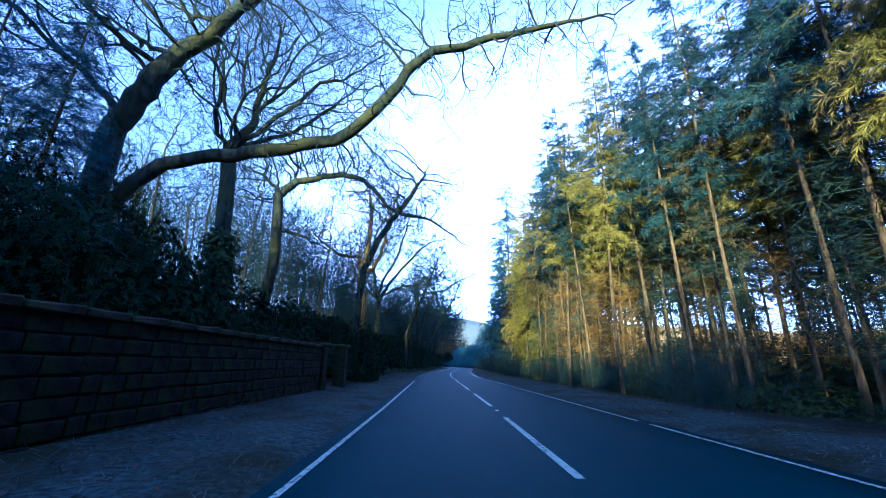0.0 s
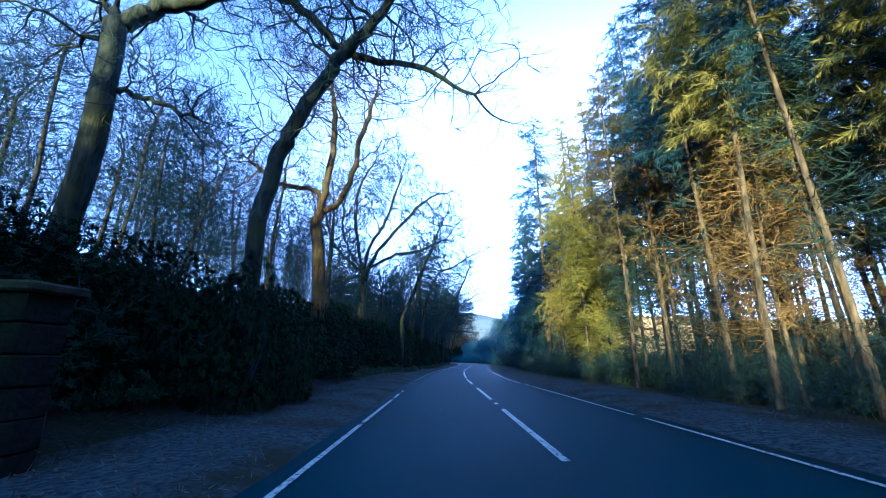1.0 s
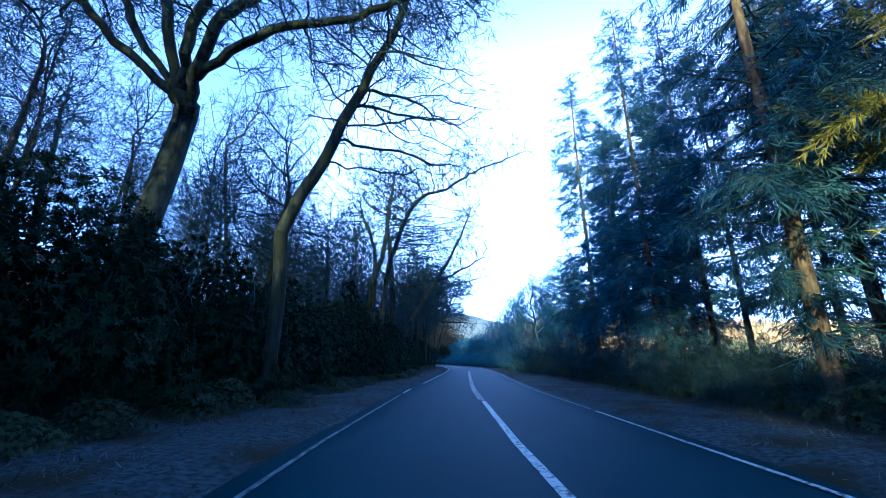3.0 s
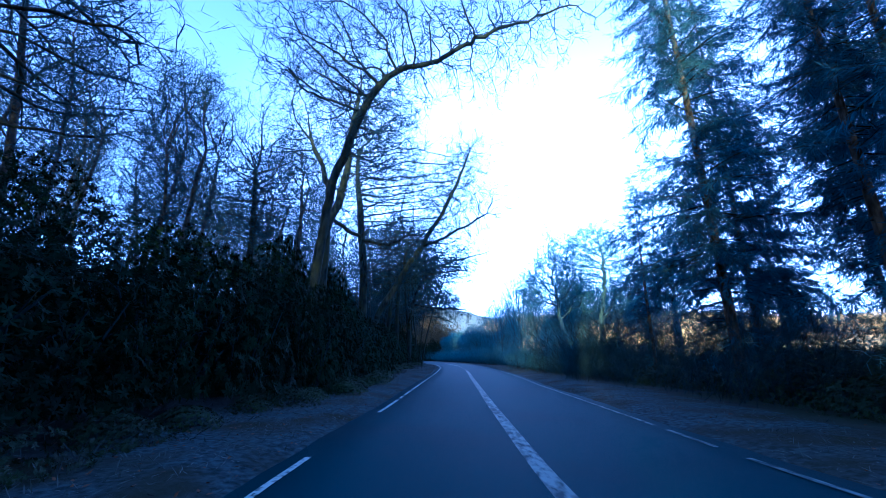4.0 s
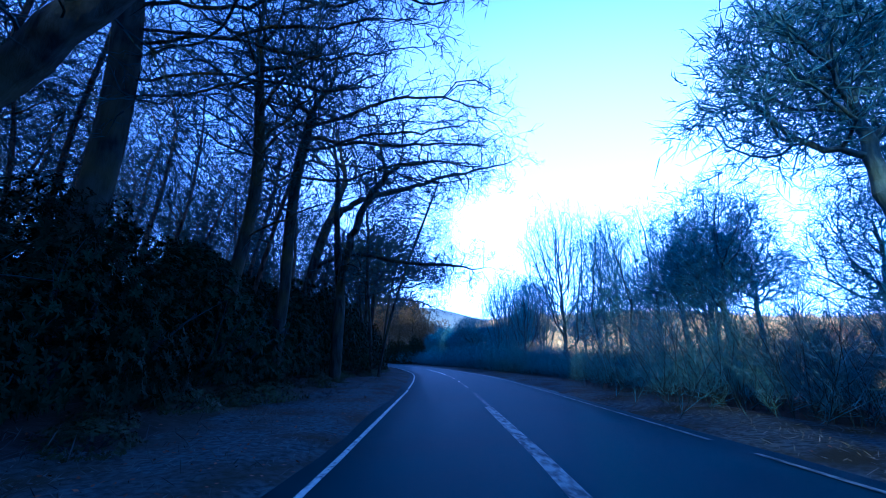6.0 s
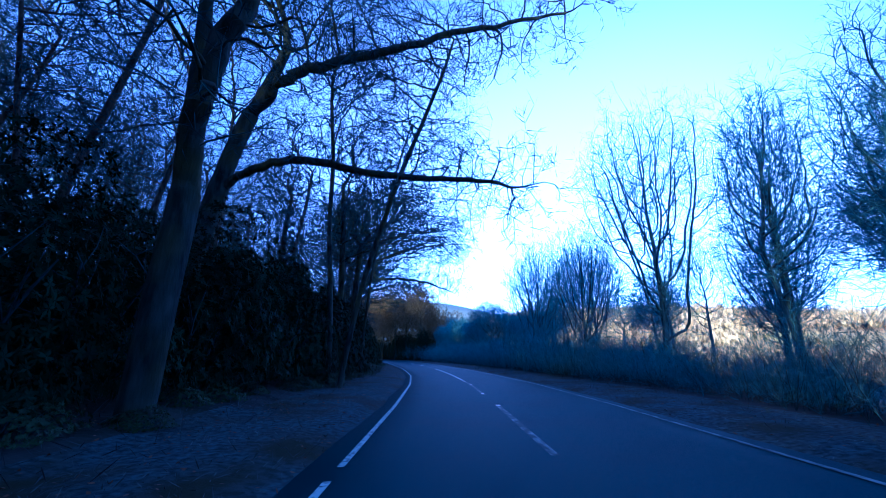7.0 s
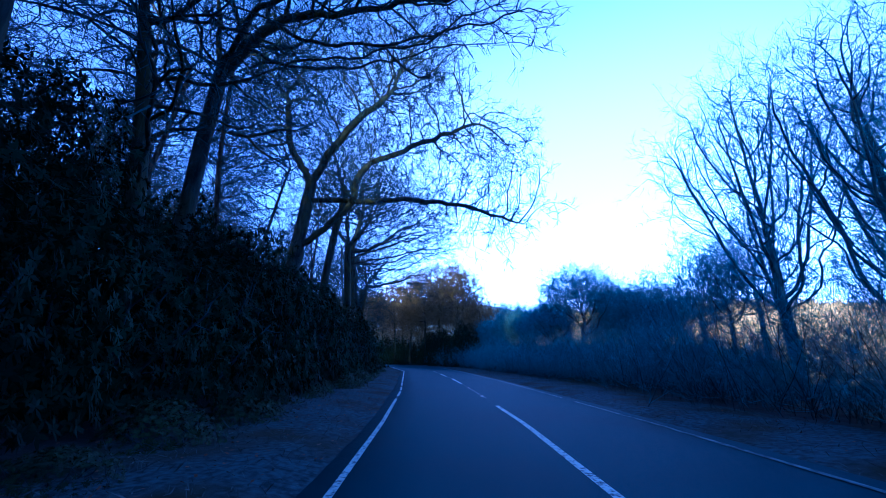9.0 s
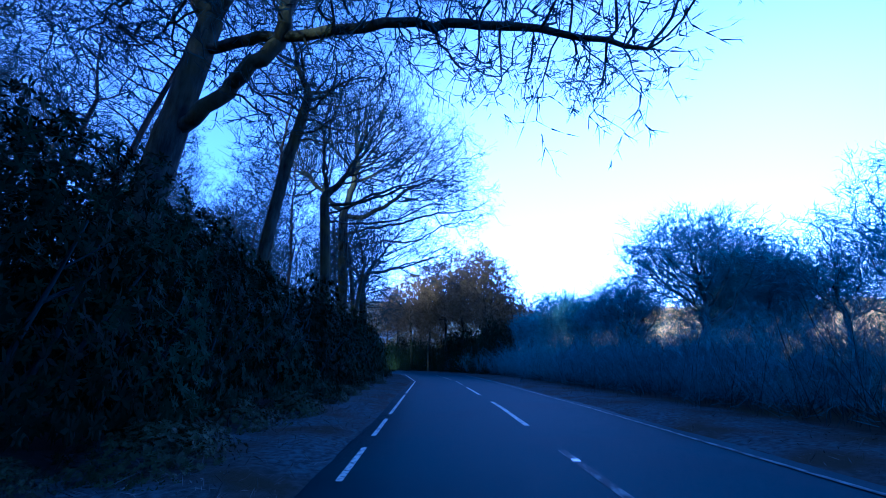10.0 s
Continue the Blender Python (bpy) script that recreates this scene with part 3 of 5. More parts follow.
def land(x, y):
    """Height of the ground: a wooded bank on one side, a valley and far hills on the other."""
    x, y = np.asarray(x, float), np.asarray(y, float)
    dl, dr = left_x(y) - x, x - right_x(y)
    inside = (dl < 0.3) & (dr < 0.3)
    # Ridge hidden behind the wood, steepened to cut off the low sun.
    ridge = np.interp(y, [-200, 0, 30, 400], [0.05, 0.08, 0.32, 0.32])
    bank = 0.12 * step(0.3, 1.2, dl) + np.maximum(0, np.minimum(dl, 34) - 3.0) * 0.21 + np.maximum(0, np.minimum(dl, 130) - 34) * ridge
    bank = bank + step(3, 8, dl) * wave(x, y, 6.0) * 0.25
    drop = 0.10 * step(0.3, 1.2, dr) - np.maximum(0, np.minimum(dr, 25) - 3.0) * 0.045 - step(25, 150, dr) * 13 + step(3, 9, dr) * wave(x, y, 6.0) * 0.15
    z = np.where(dl > 0, bank, np.where(dr > 0, drop, 0.0))
    az = np.degrees(np.arctan2(x, y - 80.0))
    r = np.hypot(x, y - 80.0)
    far = np.interp(az, [-90, -25, -8, 3, 6, 10, 16, 30, 48, 70, 120], [0, 100, 112, 122, 112, 84, 68, 56, 42, 36, 15])
    dist = np.interp(az, [-90, -8, 6, 14, 30, 90], [900, 900, 850, 640, 500, 480])
    hill = step(0.34, 1.0, r / dist) * far * (1 + 0.05 * wave(x, y, 90.0)) + step(0.5, 1.0, r / dist) * wave(x, y, 33.0) * 1.5
    z = z + hill * step(-45, -8, az) * step(115, 90, az) * step(0, 60, dr + np.maximum(0, y - 300))
    return np.where(inside, -0.06, z)


def axis(*spans):
    out = [np.arange(a, b, s) for a, b, s in spans]
    return np.concatenate(out + [[spans[-1][1]]])


gx = axis((-2600, -600, 200), (-600, -140, 40), (-140, -40, 7), (-40, -12, 1.6), (-12, 14, 0.5), (14, 40, 1.6), (40, 160, 8), (160, 700, 20), (700, 2800, 210))
gy = axis((-600, -80, 65), (-80, -10, 7), (-10, 215, 1.0), (215, 300, 5), (300, 1100, 25), (1100, 3600, 250))
GX, GY = np.meshgrid(gx, gy, indexing="ij")
GZ = land(GX, GY)
ny = len(gy)
ii, jj = np.meshgrid(np.arange(len(gx) - 1), np.arange(ny - 1), indexing="ij")
quads = np.stack([ii * ny + jj, (ii + 1) * ny + jj, (ii + 1) * ny + jj + 1, ii * ny + jj + 1], -1).reshape(-1, 4)
cx, cy = (gx[ii] + 0.5 * np.diff(gx)[ii]).ravel(), (gy[jj] + 0.5 * np.diff(gy)[jj]).ravel()
near_verge = ((left_x(cy) - cx < 3.4) & (cx - right_x(cy) < 3.4)).astype(int)
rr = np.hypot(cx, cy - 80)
pasture = (rr > 130) & (cx > 30)
PASTURE = material("winter_pasture", ((0.18, 0.19, 0.07), (0.38, 0.31, 0.14)), scale=0.02, detail=8, rough=0.95, bump=0, big=((0.22, 0.15, 0.07), 0.012), ramp=(0.4, 0.6))
# Distance haze put into the base colour of the farthest land.
MOOR_HAZED = material("hazed_far_moor", ((0.09, 0.125, 0.15), (0.15, 0.19, 0.21)), scale=0.01, detail=8, rough=0.95, bump=0)
ground = new("ground", mesh_from("ground", np.stack([GX, GY, GZ], -1).reshape(-1, 3), [quads], [SOIL, VERGE, PASTURE, MOOR_HAZED], index=np.where(rr > 520, 3, np.where(pasture, 2, near_verge)), smooth=True))
tagged(ground, "brown woodland floor with pale winter grass verges and far hills", "ground", kind="structure")


def ribbon(name, fa, fb, y0, y1, z, mat, dy=1.0):
    y = np.linspace(y0, y1, max(2, int((y1 - y0) / dy) + 1))
    a, b = fa(y), fb(y)
    v = np.concatenate([np.stack([a, y, np.full_like(y, z)], 1), np.stack([b, y, np.full_like(y, z)], 1)])
    n = len(y)
    i = np.arange(n - 1)
    return mesh_from(name, v, [np.stack([i, i + n, i + n + 1, i + 1], 1)], [mat])


# road slab with a thickness, its edges a little ragged
ry = np.arange(-60, 341, 0.5)
rng_road = np.random.default_rng(5)
rag = np.convolve(rng_road.normal(size=len(ry) + 8), np.ones(9) / 9, "valid") * 0.12
ra, rb = left_x(ry) - 0.32 + rag, right_x(ry) + 0.35 + rag[::-1]
cols = [ra, ra + 0.001] + [ra + (rb - ra) * k / 6 for k in range(1, 6)] + [rb - 0.001, rb]
crown = [-0.1, 0.0, 0.012, 0.022, 0.026, 0.022, 0.012, 0.0, -0.1]
rv = np.stack([np.stack([c, ry, np.full_like(ry, h)], 1) for c, h in zip(cols, crown)], 1).reshape(-1, 3)
n = len(cols)
ri, rj = np.meshgrid(np.arange(len(ry) - 1), np.arange(n - 1), indexing="ij")
rq = np.stack([ri * n + rj, ri * n + rj + 1, (ri + 1) * n + rj + 1, (ri + 1) * n + rj], -1).reshape(-1, 4)
road = new("road", mesh_from("road", rv, [rq], [ASPHALT]))
tagged(road, "dark worn asphalt two-lane country road", "road", kind="structure")


def stripe(name, fx, y0, y1, width, mat, label):
    z = 0.026 + 0.008 if width > 0 and "centre" in name else 0.012 + 0.008
    me = ribbon(name, lambda y: fx(y) - width / 2, lambda y: fx(y) + width / 2, y0, y1, z, mat, 1.0)
    ob = new(name, me)
    return tagged(ob, label, "road marking", name + "s", "structure")


yy = 5.5 - 8.63 * 3
while yy < 41:
    stripe("centre_line", mid_x, yy, yy + 5.8, 0.13, PAINT, "dashed white centre line, slightly worn")
    yy += 8.63
stripe("centre_line", mid_x, 48, 62.2, 0.15, PAINT, "continuous white centre line")
stripe("centre_line", lambda y: mid_x(y) - 0.04, 62.5, 104, 0.24, PAINT_OLD, "broad scrubbed and patchy white centre line")
for yy in (103.4, 112.0, 120.7, 148.6, 157.0, 166.0, 174.6, 183.3, 191.9, 200.5, 209.2, 217.8, 226.4):
    stripe("centre_line", mid_x, yy, yy + 5.8, 0.13, PAINT if 156 < yy < 170 else PAINT_FAINT if yy < 150 else PAINT_OLD, "worn white centre line dash")
stripe("centre_line", mid_x, 128.6, 146.4, 0.12, PAINT, "thin continuous white centre line")
for a, b in ((-40, 26), (26.3, 31.5), (32.2, 34), (35, 35.6), (66.0, 68.7), (73.4, 76.4), (76.9, 77.6), (78.2, 80), (80.6, 88.6), (89.3, 92.2), (94, 111), (111.6, 148.5), (149.5, 151.6), (152.4, 154.4), (155.5, 158), (159, 166), (167, 240)):
    stripe("edge_line", lambda y: left_x(y) + 0.05, a, b, 0.095, PAINT, "thin white edge line, worn in places")
stripe("edge_line", lambda y: left_x(y) + 0.05, 44, 65, 0.08, PAINT_OLD, "faint worn white edge line")
for a, b in ((-40, 10.4), (11, 27), (27.5, 38.3), (39, 39.9), (41.2, 59.5), (60, 68.3), (69, 70.5), (71, 95), (96, 98), (99, 148), (149, 240)):
    stripe("edge_line", lambda y: right_x(y) - 0.05, a, b, 0.10, PAINT if b < 60 else PAINT_OLD, "thin white edge line, worn in places")


def road_stud(y):
    """A reflecting stud in a cast shoe."""
    bm = bmesh.new()
    bmesh.ops.create_cube(bm, size=1.0, matrix=Matrix.Diagonal((0.12, 0.16, 0.018, 1)))
    bmesh.ops.bevel(bm, geom=bm.edges[:], offset=0.006, segments=1, affect="EDGES")
    me = bpy.data.meshes.new("stud")
    bm.to_mesh(me)
    bm.free()
    me.materials.append(GLASSY)
    ob = new("road_stud", me)
    ob.location = (float(mid_x(y)), y, 0.034)
    return tagged(ob, "pale reflecting road stud set between line dashes", "road stud", "road studs")


for y in (12.9, 30.1, 47.3, 51.6, 117.6, 121.0, 125.3, 127.9, 145.1, 149.5, 153.7):
    road_stud(y)


# ---- roadside wall ----
def stone_block(bm, x0, x1, y0, y1, z0, z1, rng, bulge=0.02):
    g = bmesh.ops.create_cube(bm, size=1.0, matrix=Matrix.Translation(((x0 + x1) / 2, (y0 + y1) / 2, (z0 + z1) / 2)) @ Matrix.Diagonal((x1 - x0, y1 - y0, z1 - z0, 1)))
    for v in g["verts"]:
        v.co += Vector([rng.uniform(-bulge, bulge) for _ in range(3)])
    return g


def block_mesh(name, lx, ly, lz, mat, seed, bulge=0.02, bevel=0.02):
    rng = random.Random(seed)
    bm = bmesh.new()
    stone_block(bm, -lx / 2, lx / 2, -ly / 2, ly / 2, -lz / 2, lz / 2, rng, bulge)
    bmesh.ops.bevel(bm, geom=bm.edges[:], offset=bevel, segments=1, affect="EDGES")
    me = bpy.data.meshes.new(name)
    bm.to_mesh(me)
    bm.free()
    me.materials.append(mat)
    return me


def stone_wall(name, x, y0, y1, height, thick, label, turn=0.0, rows=7, seed=3):
    """Coursed rubble wall: a core, its face stones and a coping; local y runs along it."""
    rng = random.Random(seed)
    root = new(name)
    root.location = (x, y0, 0)
    root.rotation_euler.z = turn
    ln = y1 - y0
    core = bmesh.new()
    bmesh.ops.create_cube(core, size=1.0, matrix=Matrix.Translation((0, ln / 2, height / 2 - 0.3)) @ Matrix.Diagonal((thick - 0.06, ln, height + 0.5, 1)))
    me = bpy.data.meshes.new("core")
    core.to_mesh(me)
    core.free()
    me.materials.append(MORTAR)
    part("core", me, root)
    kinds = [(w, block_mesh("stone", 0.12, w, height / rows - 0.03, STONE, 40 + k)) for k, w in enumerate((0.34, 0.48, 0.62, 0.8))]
    for r in range(rows):
        y = 0.0
        while y < ln - 0.2:
            w, me = rng.choice(kinds)
            s = part("stone", me, root)
            s.location = (thick / 2 - 0.05 + rng.uniform(-0.02, 0.02), min(y + w / 2, ln - w / 2), (r + 0.5) * height / rows)
            y += w + 0.025
    cop = [block_mesh("coping_stone", thick + 0.16, 0.9, 0.14, CAPSTONE, 60 + k, 0.025, 0.03) for k in range(3)]
    y = 0.45
    while y < ln:
        s = part("coping_stone", rng.choice(cop), root)
        s.location = (0, y, height + 0.05)
        y += 0.92
    return tagged(root, label, "wall", kind="structure")


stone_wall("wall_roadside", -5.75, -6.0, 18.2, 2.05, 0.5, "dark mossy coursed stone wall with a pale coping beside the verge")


def pillar(x, y, h):
    root = new("gate_pillar")
    root.location = (x, y, 0)
    rng = random.Random(int(y * 10))
    for k in range(6):
        s = part("stone", block_mesh("stone", 0.62, 0.62, h / 6 - 0.012, STONE, 80 + k, 0.012, 0.02), root)
        s.location = (0, 0, (k + 0.5) * h / 6)
    s = part("cap", block_mesh("cap", 0.82, 0.82, 0.13, CAPSTONE, 91, 0.012, 0.03), root, "pale weathered cap stone")
    s.location = (0, 0, h + 0.06)
    return tagged(root, "square dark stone gate pillar with a pale cap", "pillar", "gate pillars")


pillar(-5.7, 18.6, 2.15)
pillar(-5.45, 21.5, 2.2)
stone_wall("wall_low", 3.6, 195.5, 204.5, 0.75, 0.4, "low dark stone parapet wall with a pale end stone", turn=-0.75, rows=3, seed=8)


# ---- planting ----
class Kind:
    """A few variants of one plant; the first use of each is the plant itself, later ones are copies."""

    def __init__(self, makers, label, category, group):
        self.makers, self.made, self.used = makers, [None] * len(makers), [False] * len(makers)
        self.label, self.category, self.group = label, category, group
        self.k = 0

    def put(self, x, y, turn=0.0, scale=1.0, sink=0.05, z=None, tall=1.0):
        i = self.k % len(self.makers)
        self.k += 1
        if self.made[i] is None:
            self.made[i] = tagged(self.makers[i](), self.label, self.category, self.group)
        zz = float(land(x, y)) if z is None else z
        m = Matrix.LocRotScale((x, y, zz - sink), Euler((0, 0, turn)), (scale, scale, scale * tall))
        if not self.used[i]:
            self.used[i] = True
            self.made[i].matrix_basis = m
            return self.made[i]
        return copy_thing_scaled(self.made[i], m)


def copy_thing_scaled(ob, m):
    old = ob.matrix_basis.copy()
    ob.matrix_basis = Matrix.Identity(4)
    c = copy_thing(ob, m)
    ob.matrix_basis = old
    return c


def hero(seed, x, y, radius, trunk_top, lobes, label, group="", category="tree", guided=(), **more):
    """One tree with its own crown; lobes and guided limbs are given in the world."""
    z = float(land(x, y)) - 0.1
    ob = bare_tree(seed, trunk_top - z, radius, [(b[0] - x, b[1] - y, b[2] - z, *b[3:]) for b in lobes], fork=1.0, guided=[[(p[0] - x, p[1] - y, p[2] - z) for p in g] for g in guided], **more)
    ob.location = (x, y, z)
    return tagged(ob, label, category, group)


rng = np.random.default_rng(77)
OAKS = "roadside oaks"
hero(1, -13.5, 13, 0.55, 11, [(-13, 13, 16, 5, 5, 4), (-15.6, 10.5, 15, 3.4, 3.4, 3), (-8, 13, 17, 4, 3.5, 3), (-4, 13, 15.5, 3, 2.5, 2), (2.5, 13.2, 15.6, 2.6, 1.8, 1.2)], "ivy-clad leafless oak with one long limb arching over the road", OAKS, lean=(0.14, 0), ivy=1.1, n=1100, jitter=0.3, guided=[
    [(-12.7, 13, 5.4), (-10.6, 13, 8.4), (-6.9, 13, 9.0), (-3.4, 13, 10.1), (-0.9, 13, 13.4), (2.7, 13.2, 14.8), (6.6, 13.5, 16.2)],
    [(-12.0, 13, 9.5), (-11.6, 13, 12.5), (-9.0, 13, 15.5), (-6.5, 13, 18)]])
hero(2, -10.1, 17, 0.36, 12, [(-9, 17, 15.5, 4.2, 4, 4), (-6, 18, 17, 3.6, 3.5, 3), (-11, 17, 19, 3.5, 3.5, 3)], "dark leafless oak with ivy on its trunk", OAKS, lean=(0.05, 0), ivy=1.1, n=800, jitter=0.28)
hero(3, -14.0, 29.7, 0.42, 15.2, [(-13.4, 29.7, 19, 5.5, 5, 3.6), (-17, 30, 16, 3, 3, 3), (-8, 29.2, 18, 3.6, 3.5, 2.4), (-2.6, 29.6, 13.8, 3.2, 2.2, 1.8)], "gnarled leafless oak with a crooked arching limb", OAKS, lean=(0.03, 0), n=900, jitter=0.32, guided=[
    [(-13.6, 29.7, 14.6), (-12.0, 29.6, 15.9), (-8.6, 29.5, 16.5), (-6.2, 29.6, 15.6), (-4.4, 29.7, 13.5), (-1.1, 29.7, 12.6), (1.1, 29.7, 10.9)],
    [(-13.9, 29.7, 11.2), (-11.8, 29.6, 11.2), (-9.6, 29.5, 10.2)]])
hero(4, -6.2, 28.5, 0.27, 5.6, [(-4, 28.5, 14, 3.2, 2.8, 2.6), (-1, 28.5, 15, 3, 2.6, 2.2), (-5, 28.5, 17, 2.6, 2.6, 2.4)], "slim leafless oak leaning over the bank", OAKS, lean=(-0.02, 0), n=520, jitter=0.28, ivy=0.4, guided=[
    [(-6.3, 28.5, 5.4), (-6.0, 28.5, 8.0), (-5.4, 28.5, 9.8), (-4.2, 28.5, 11.9), (-3.2, 28.5, 13.4), (-1.6, 28.4, 16)]])
hero(5, -8.1, 40.0, 0.38, 10.2, [(-9, 40.0, 19, 4.5, 4.5, 3.2), (-5.6, 40.0, 19, 2.6, 3, 3), (-12.6, 40.0, 15, 2.4, 2.4, 1.8)], "forked leafless oak with a thick sunlit trunk and few limbs", OAKS, lean=(0.02, 0), n=420, jitter=0.3, fine=0.8, twig=TWIG_PALE, bark=BARK_SUNNED, guided=[
    [(-7.9, 40.0, 10.0), (-8.7, 40.0, 11.8), (-11.4, 39.9, 12.7), (-14.0, 39.7, 14.6)],
    [(-7.9, 40.0, 10.0), (-8.3, 40.1, 12.8), (-8.1, 40.1, 17.2), (-8.6, 40.1, 21)],
    [(-7.9, 40.0, 10.0), (-7.0, 40.0, 11.8), (-6.0, 39.9, 16.5), (-5.2, 39.9, 20)]])
hero(6, -10.4, 59, 0.42, 10.6, [(-8, 59, 20, 6, 5.5, 5), (-14, 59, 17.5, 4.4, 4.5, 4), (-2.6, 59, 18, 3.8, 4.5, 3.6), (-8, 59, 24.5, 4.2, 4.5, 2.6), (0.2, 58.6, 15.8, 2.4, 2.6, 2.4)], "wide-spreading many-stemmed leafless oak above the shrubs", OAKS, n=2000, tw=0.034, jitter=0.26, guided=[
    [(-10.4, 59, 10.4), (-8.6, 59, 12.8), (-6.9, 59, 15.1), (-3.1, 59, 19.3), (0.0, 59, 20.4)],
    [(-10.4, 59, 10.4), (-13.0, 59, 13.4), (-14.5, 59, 17), (-15.2, 59, 21)],
    [(-10.4, 59, 10.4), (-11.1, 59, 16.4), (-10.9, 59, 21), (-9, 59, 25)],
    [(-10.4, 59, 10.2), (-9.2, 59, 14), (-7.6, 59, 17), (-6, 59, 22.5)],
    [(-10.4, 59, 10.2), (-12.2, 59, 14.5), (-12.6, 59, 19), (-12, 59, 23.5)],
    [(-10.4, 59, 10.0), (-7.0, 58.8, 12.4), (-3.6, 58.6, 13.2), (-0.6, 58.4, 14.4)]])
hero(7, -5.6, 60, 0.22, 5.5, [(-3, 60, 13, 2.8, 2.8, 4), (-0.8, 60, 10, 2.2, 2.4, 2.8), (-0.8, 60, 16.5, 2.4, 2.6, 2.6)], "thin leafless tree leaning towards the road", OAKS, lean=(0.05, 0), n=620, guided=[
    [(-5.5, 60, 5.2), (-3.4, 60, 10.9), (-0.9, 60, 17.6)]])
hero(21, -5.0, 78.8, 0.21, 7, [(-5, 79, 16, 3.6, 3.6, 3.6), (-1, 79, 18, 3, 2.6, 2.2), (4, 79, 19, 3, 2.4, 1.4), (-2.4, 79, 12, 2.4, 2.4, 2.6)], "leafless tree whose long limb leans across the road", OAKS, n=640, tw=0.03, jitter=0.28, guided=[
    [(-5.0, 79, 6.6), (-4.1, 79, 10.4), (-2.2, 79, 14.8), (0.2, 79, 15.9), (2.3, 79, 17.3), (4.3, 79, 18.4), (7.5, 79, 19.8)]])
hero(8, -7.4, 89.4, 0.40, 10.5, [(-6.2, 89, 20, 4.6, 4.6, 4), (-3, 89.4, 15, 3.2, 3, 2.8), (-10, 89.6, 17, 3, 3, 3)], "tall ivy-clad leafless tree on the bank", OAKS, lean=(0.06, 0), ivy=0.9, n=800, guided=[
    [(-6.8, 89.4, 10.2), (-6.3, 89.4, 14), (-6.0, 89.3, 18), (-5.4, 89.2, 22.5)],
    [(-6.8, 89.4, 10.2), (-7.6, 89.5, 14), (-9.2, 89.6, 18)],
    [(-7.1, 89.4, 10.6), (-5, 89.4, 9.8), (-3.1, 89.4, 9.2), (-1.4, 89.4, 9.8)]])
hero(9, -6.5, 101.4, 0.38, 24, [(-5.5, 101.4, 19.5, 5.6, 5.2, 6.5), (-0.6, 101.4, 17, 3.4, 3.8, 4.4), (-5, 101.4, 27, 3.4, 3.4, 2.2), (-1.2, 101.2, 11, 2.4, 2.8, 2.4), (2.8, 101.4, 20.5, 2.6, 3, 3.2), (1.6, 101.4, 13.2, 2.4, 2.8, 2.2)], "tall straight leafless tree with many level branches", OAKS, lean=(0.03, 0), n=1500, tw=0.032, up=0.0, jitter=0.2)
hero(10, -4.6, 97, 0.27, 3.6, [(2.4, 97, 17, 3.2, 3, 3.6), (5.0, 97, 15.5, 2.4, 2.6, 1.8), (4, 97, 21, 2.6, 2.6, 1.8), (2.4, 97, 13.2, 2.8, 2.4, 1.6)], "leafless tree with a stem leaning over the road", OAKS, n=760, tw=0.032, jitter=0.26, guided=[
    [(-4.5, 97, 3.4), (-4.2, 97, 5.2), (-2.3, 97, 8.6), (-0.6, 97, 11.3), (2.2, 97, 16.2), (4.0, 97, 21)],
    [(-0.6, 97, 11.3), (1.6, 97, 12.2), (5.8, 97, 14.6)],
    [(-2.3, 97, 8.6), (-1.8, 97.2, 11.0), (0.4, 97.4, 13.4)]])
hero(12, -7.2, 120.6, 0.4, 16, [(-5, 120.6, 19, 4.6, 4.2, 3.4), (-1, 120.5, 14.6, 3.6, 2.8, 2.2), (4, 120.5, 14.2, 3, 2.4, 1.4), (3.2, 120.5, 8.8, 3, 2, 1.0)], "leafless beech with long branches over the road", OAKS, lean=(0.2, 0), n=900, jitter=0.2, tw=0.03, guided=[
    [(-6.0, 120.5, 8.0), (-3.7, 120.5, 8.9), (-1.9, 120.5, 8.9), (1.3, 120.5, 8.4), (4.8, 120.5, 8.2), (6.6, 120.5, 8.0)],
    [(-5.2, 120.5, 11.9), (-3.6, 120.5, 12.6), (-2.3, 120.5, 13.5), (1.1, 120.5, 14.5), (5.0, 120.5, 15.9), (9.0, 120.5, 17.0)]])
hero(11, -2.3, 113.3, 0.3, 12, [(-1.6, 113.3, 14.5, 3.4, 3.2, 3.6), (1.2, 113.2, 12.4, 2.4, 2.4, 2.0), (4.2, 113.2, 12.6, 2.4, 2.4, 2.0)], "dark leafless tree at the edge of the verge", OAKS, lean=(0.02, 0), n=520, guided=[
    [(-2.3, 113.3, 4.8), (-2.2, 113.3, 6.6), (-1.4, 113.3, 9.6), (0.2, 113.3, 12.4)]])
hero(22, -3.4, 107.4, 0.22, 12, [(-2.4, 107.4, 14, 3.6, 3.4, 4), (0.4, 107.4, 11.4, 2.6, 2.6, 2.6), (3.6, 107.4, 11.8, 2.6, 2.6, 2.4)], "leafless verge tree with level branches", OAKS, lean=(0.04, 0), n=700, tw=0.03, up=0.0)
hero(13, -0.9, 122.8, 0.11, 18, [(0.2, 123, 16, 3.2, 3.2, 4.6), (2.4, 123, 12, 2.4, 2.4, 2), (3.2, 123, 16, 2.4, 2.6, 2.6)], "slender leafless tree with a pale bare stem", OAKS, lean=(0.05, 0), n=640)
hero(14, -1.5, 123.6, 0.11, 17, [(-1.4, 123.6, 15.5, 3, 3, 4.6)], "slender leafless tree growing beside its twin", OAKS, lean=(0.02, 0.03), n=460)
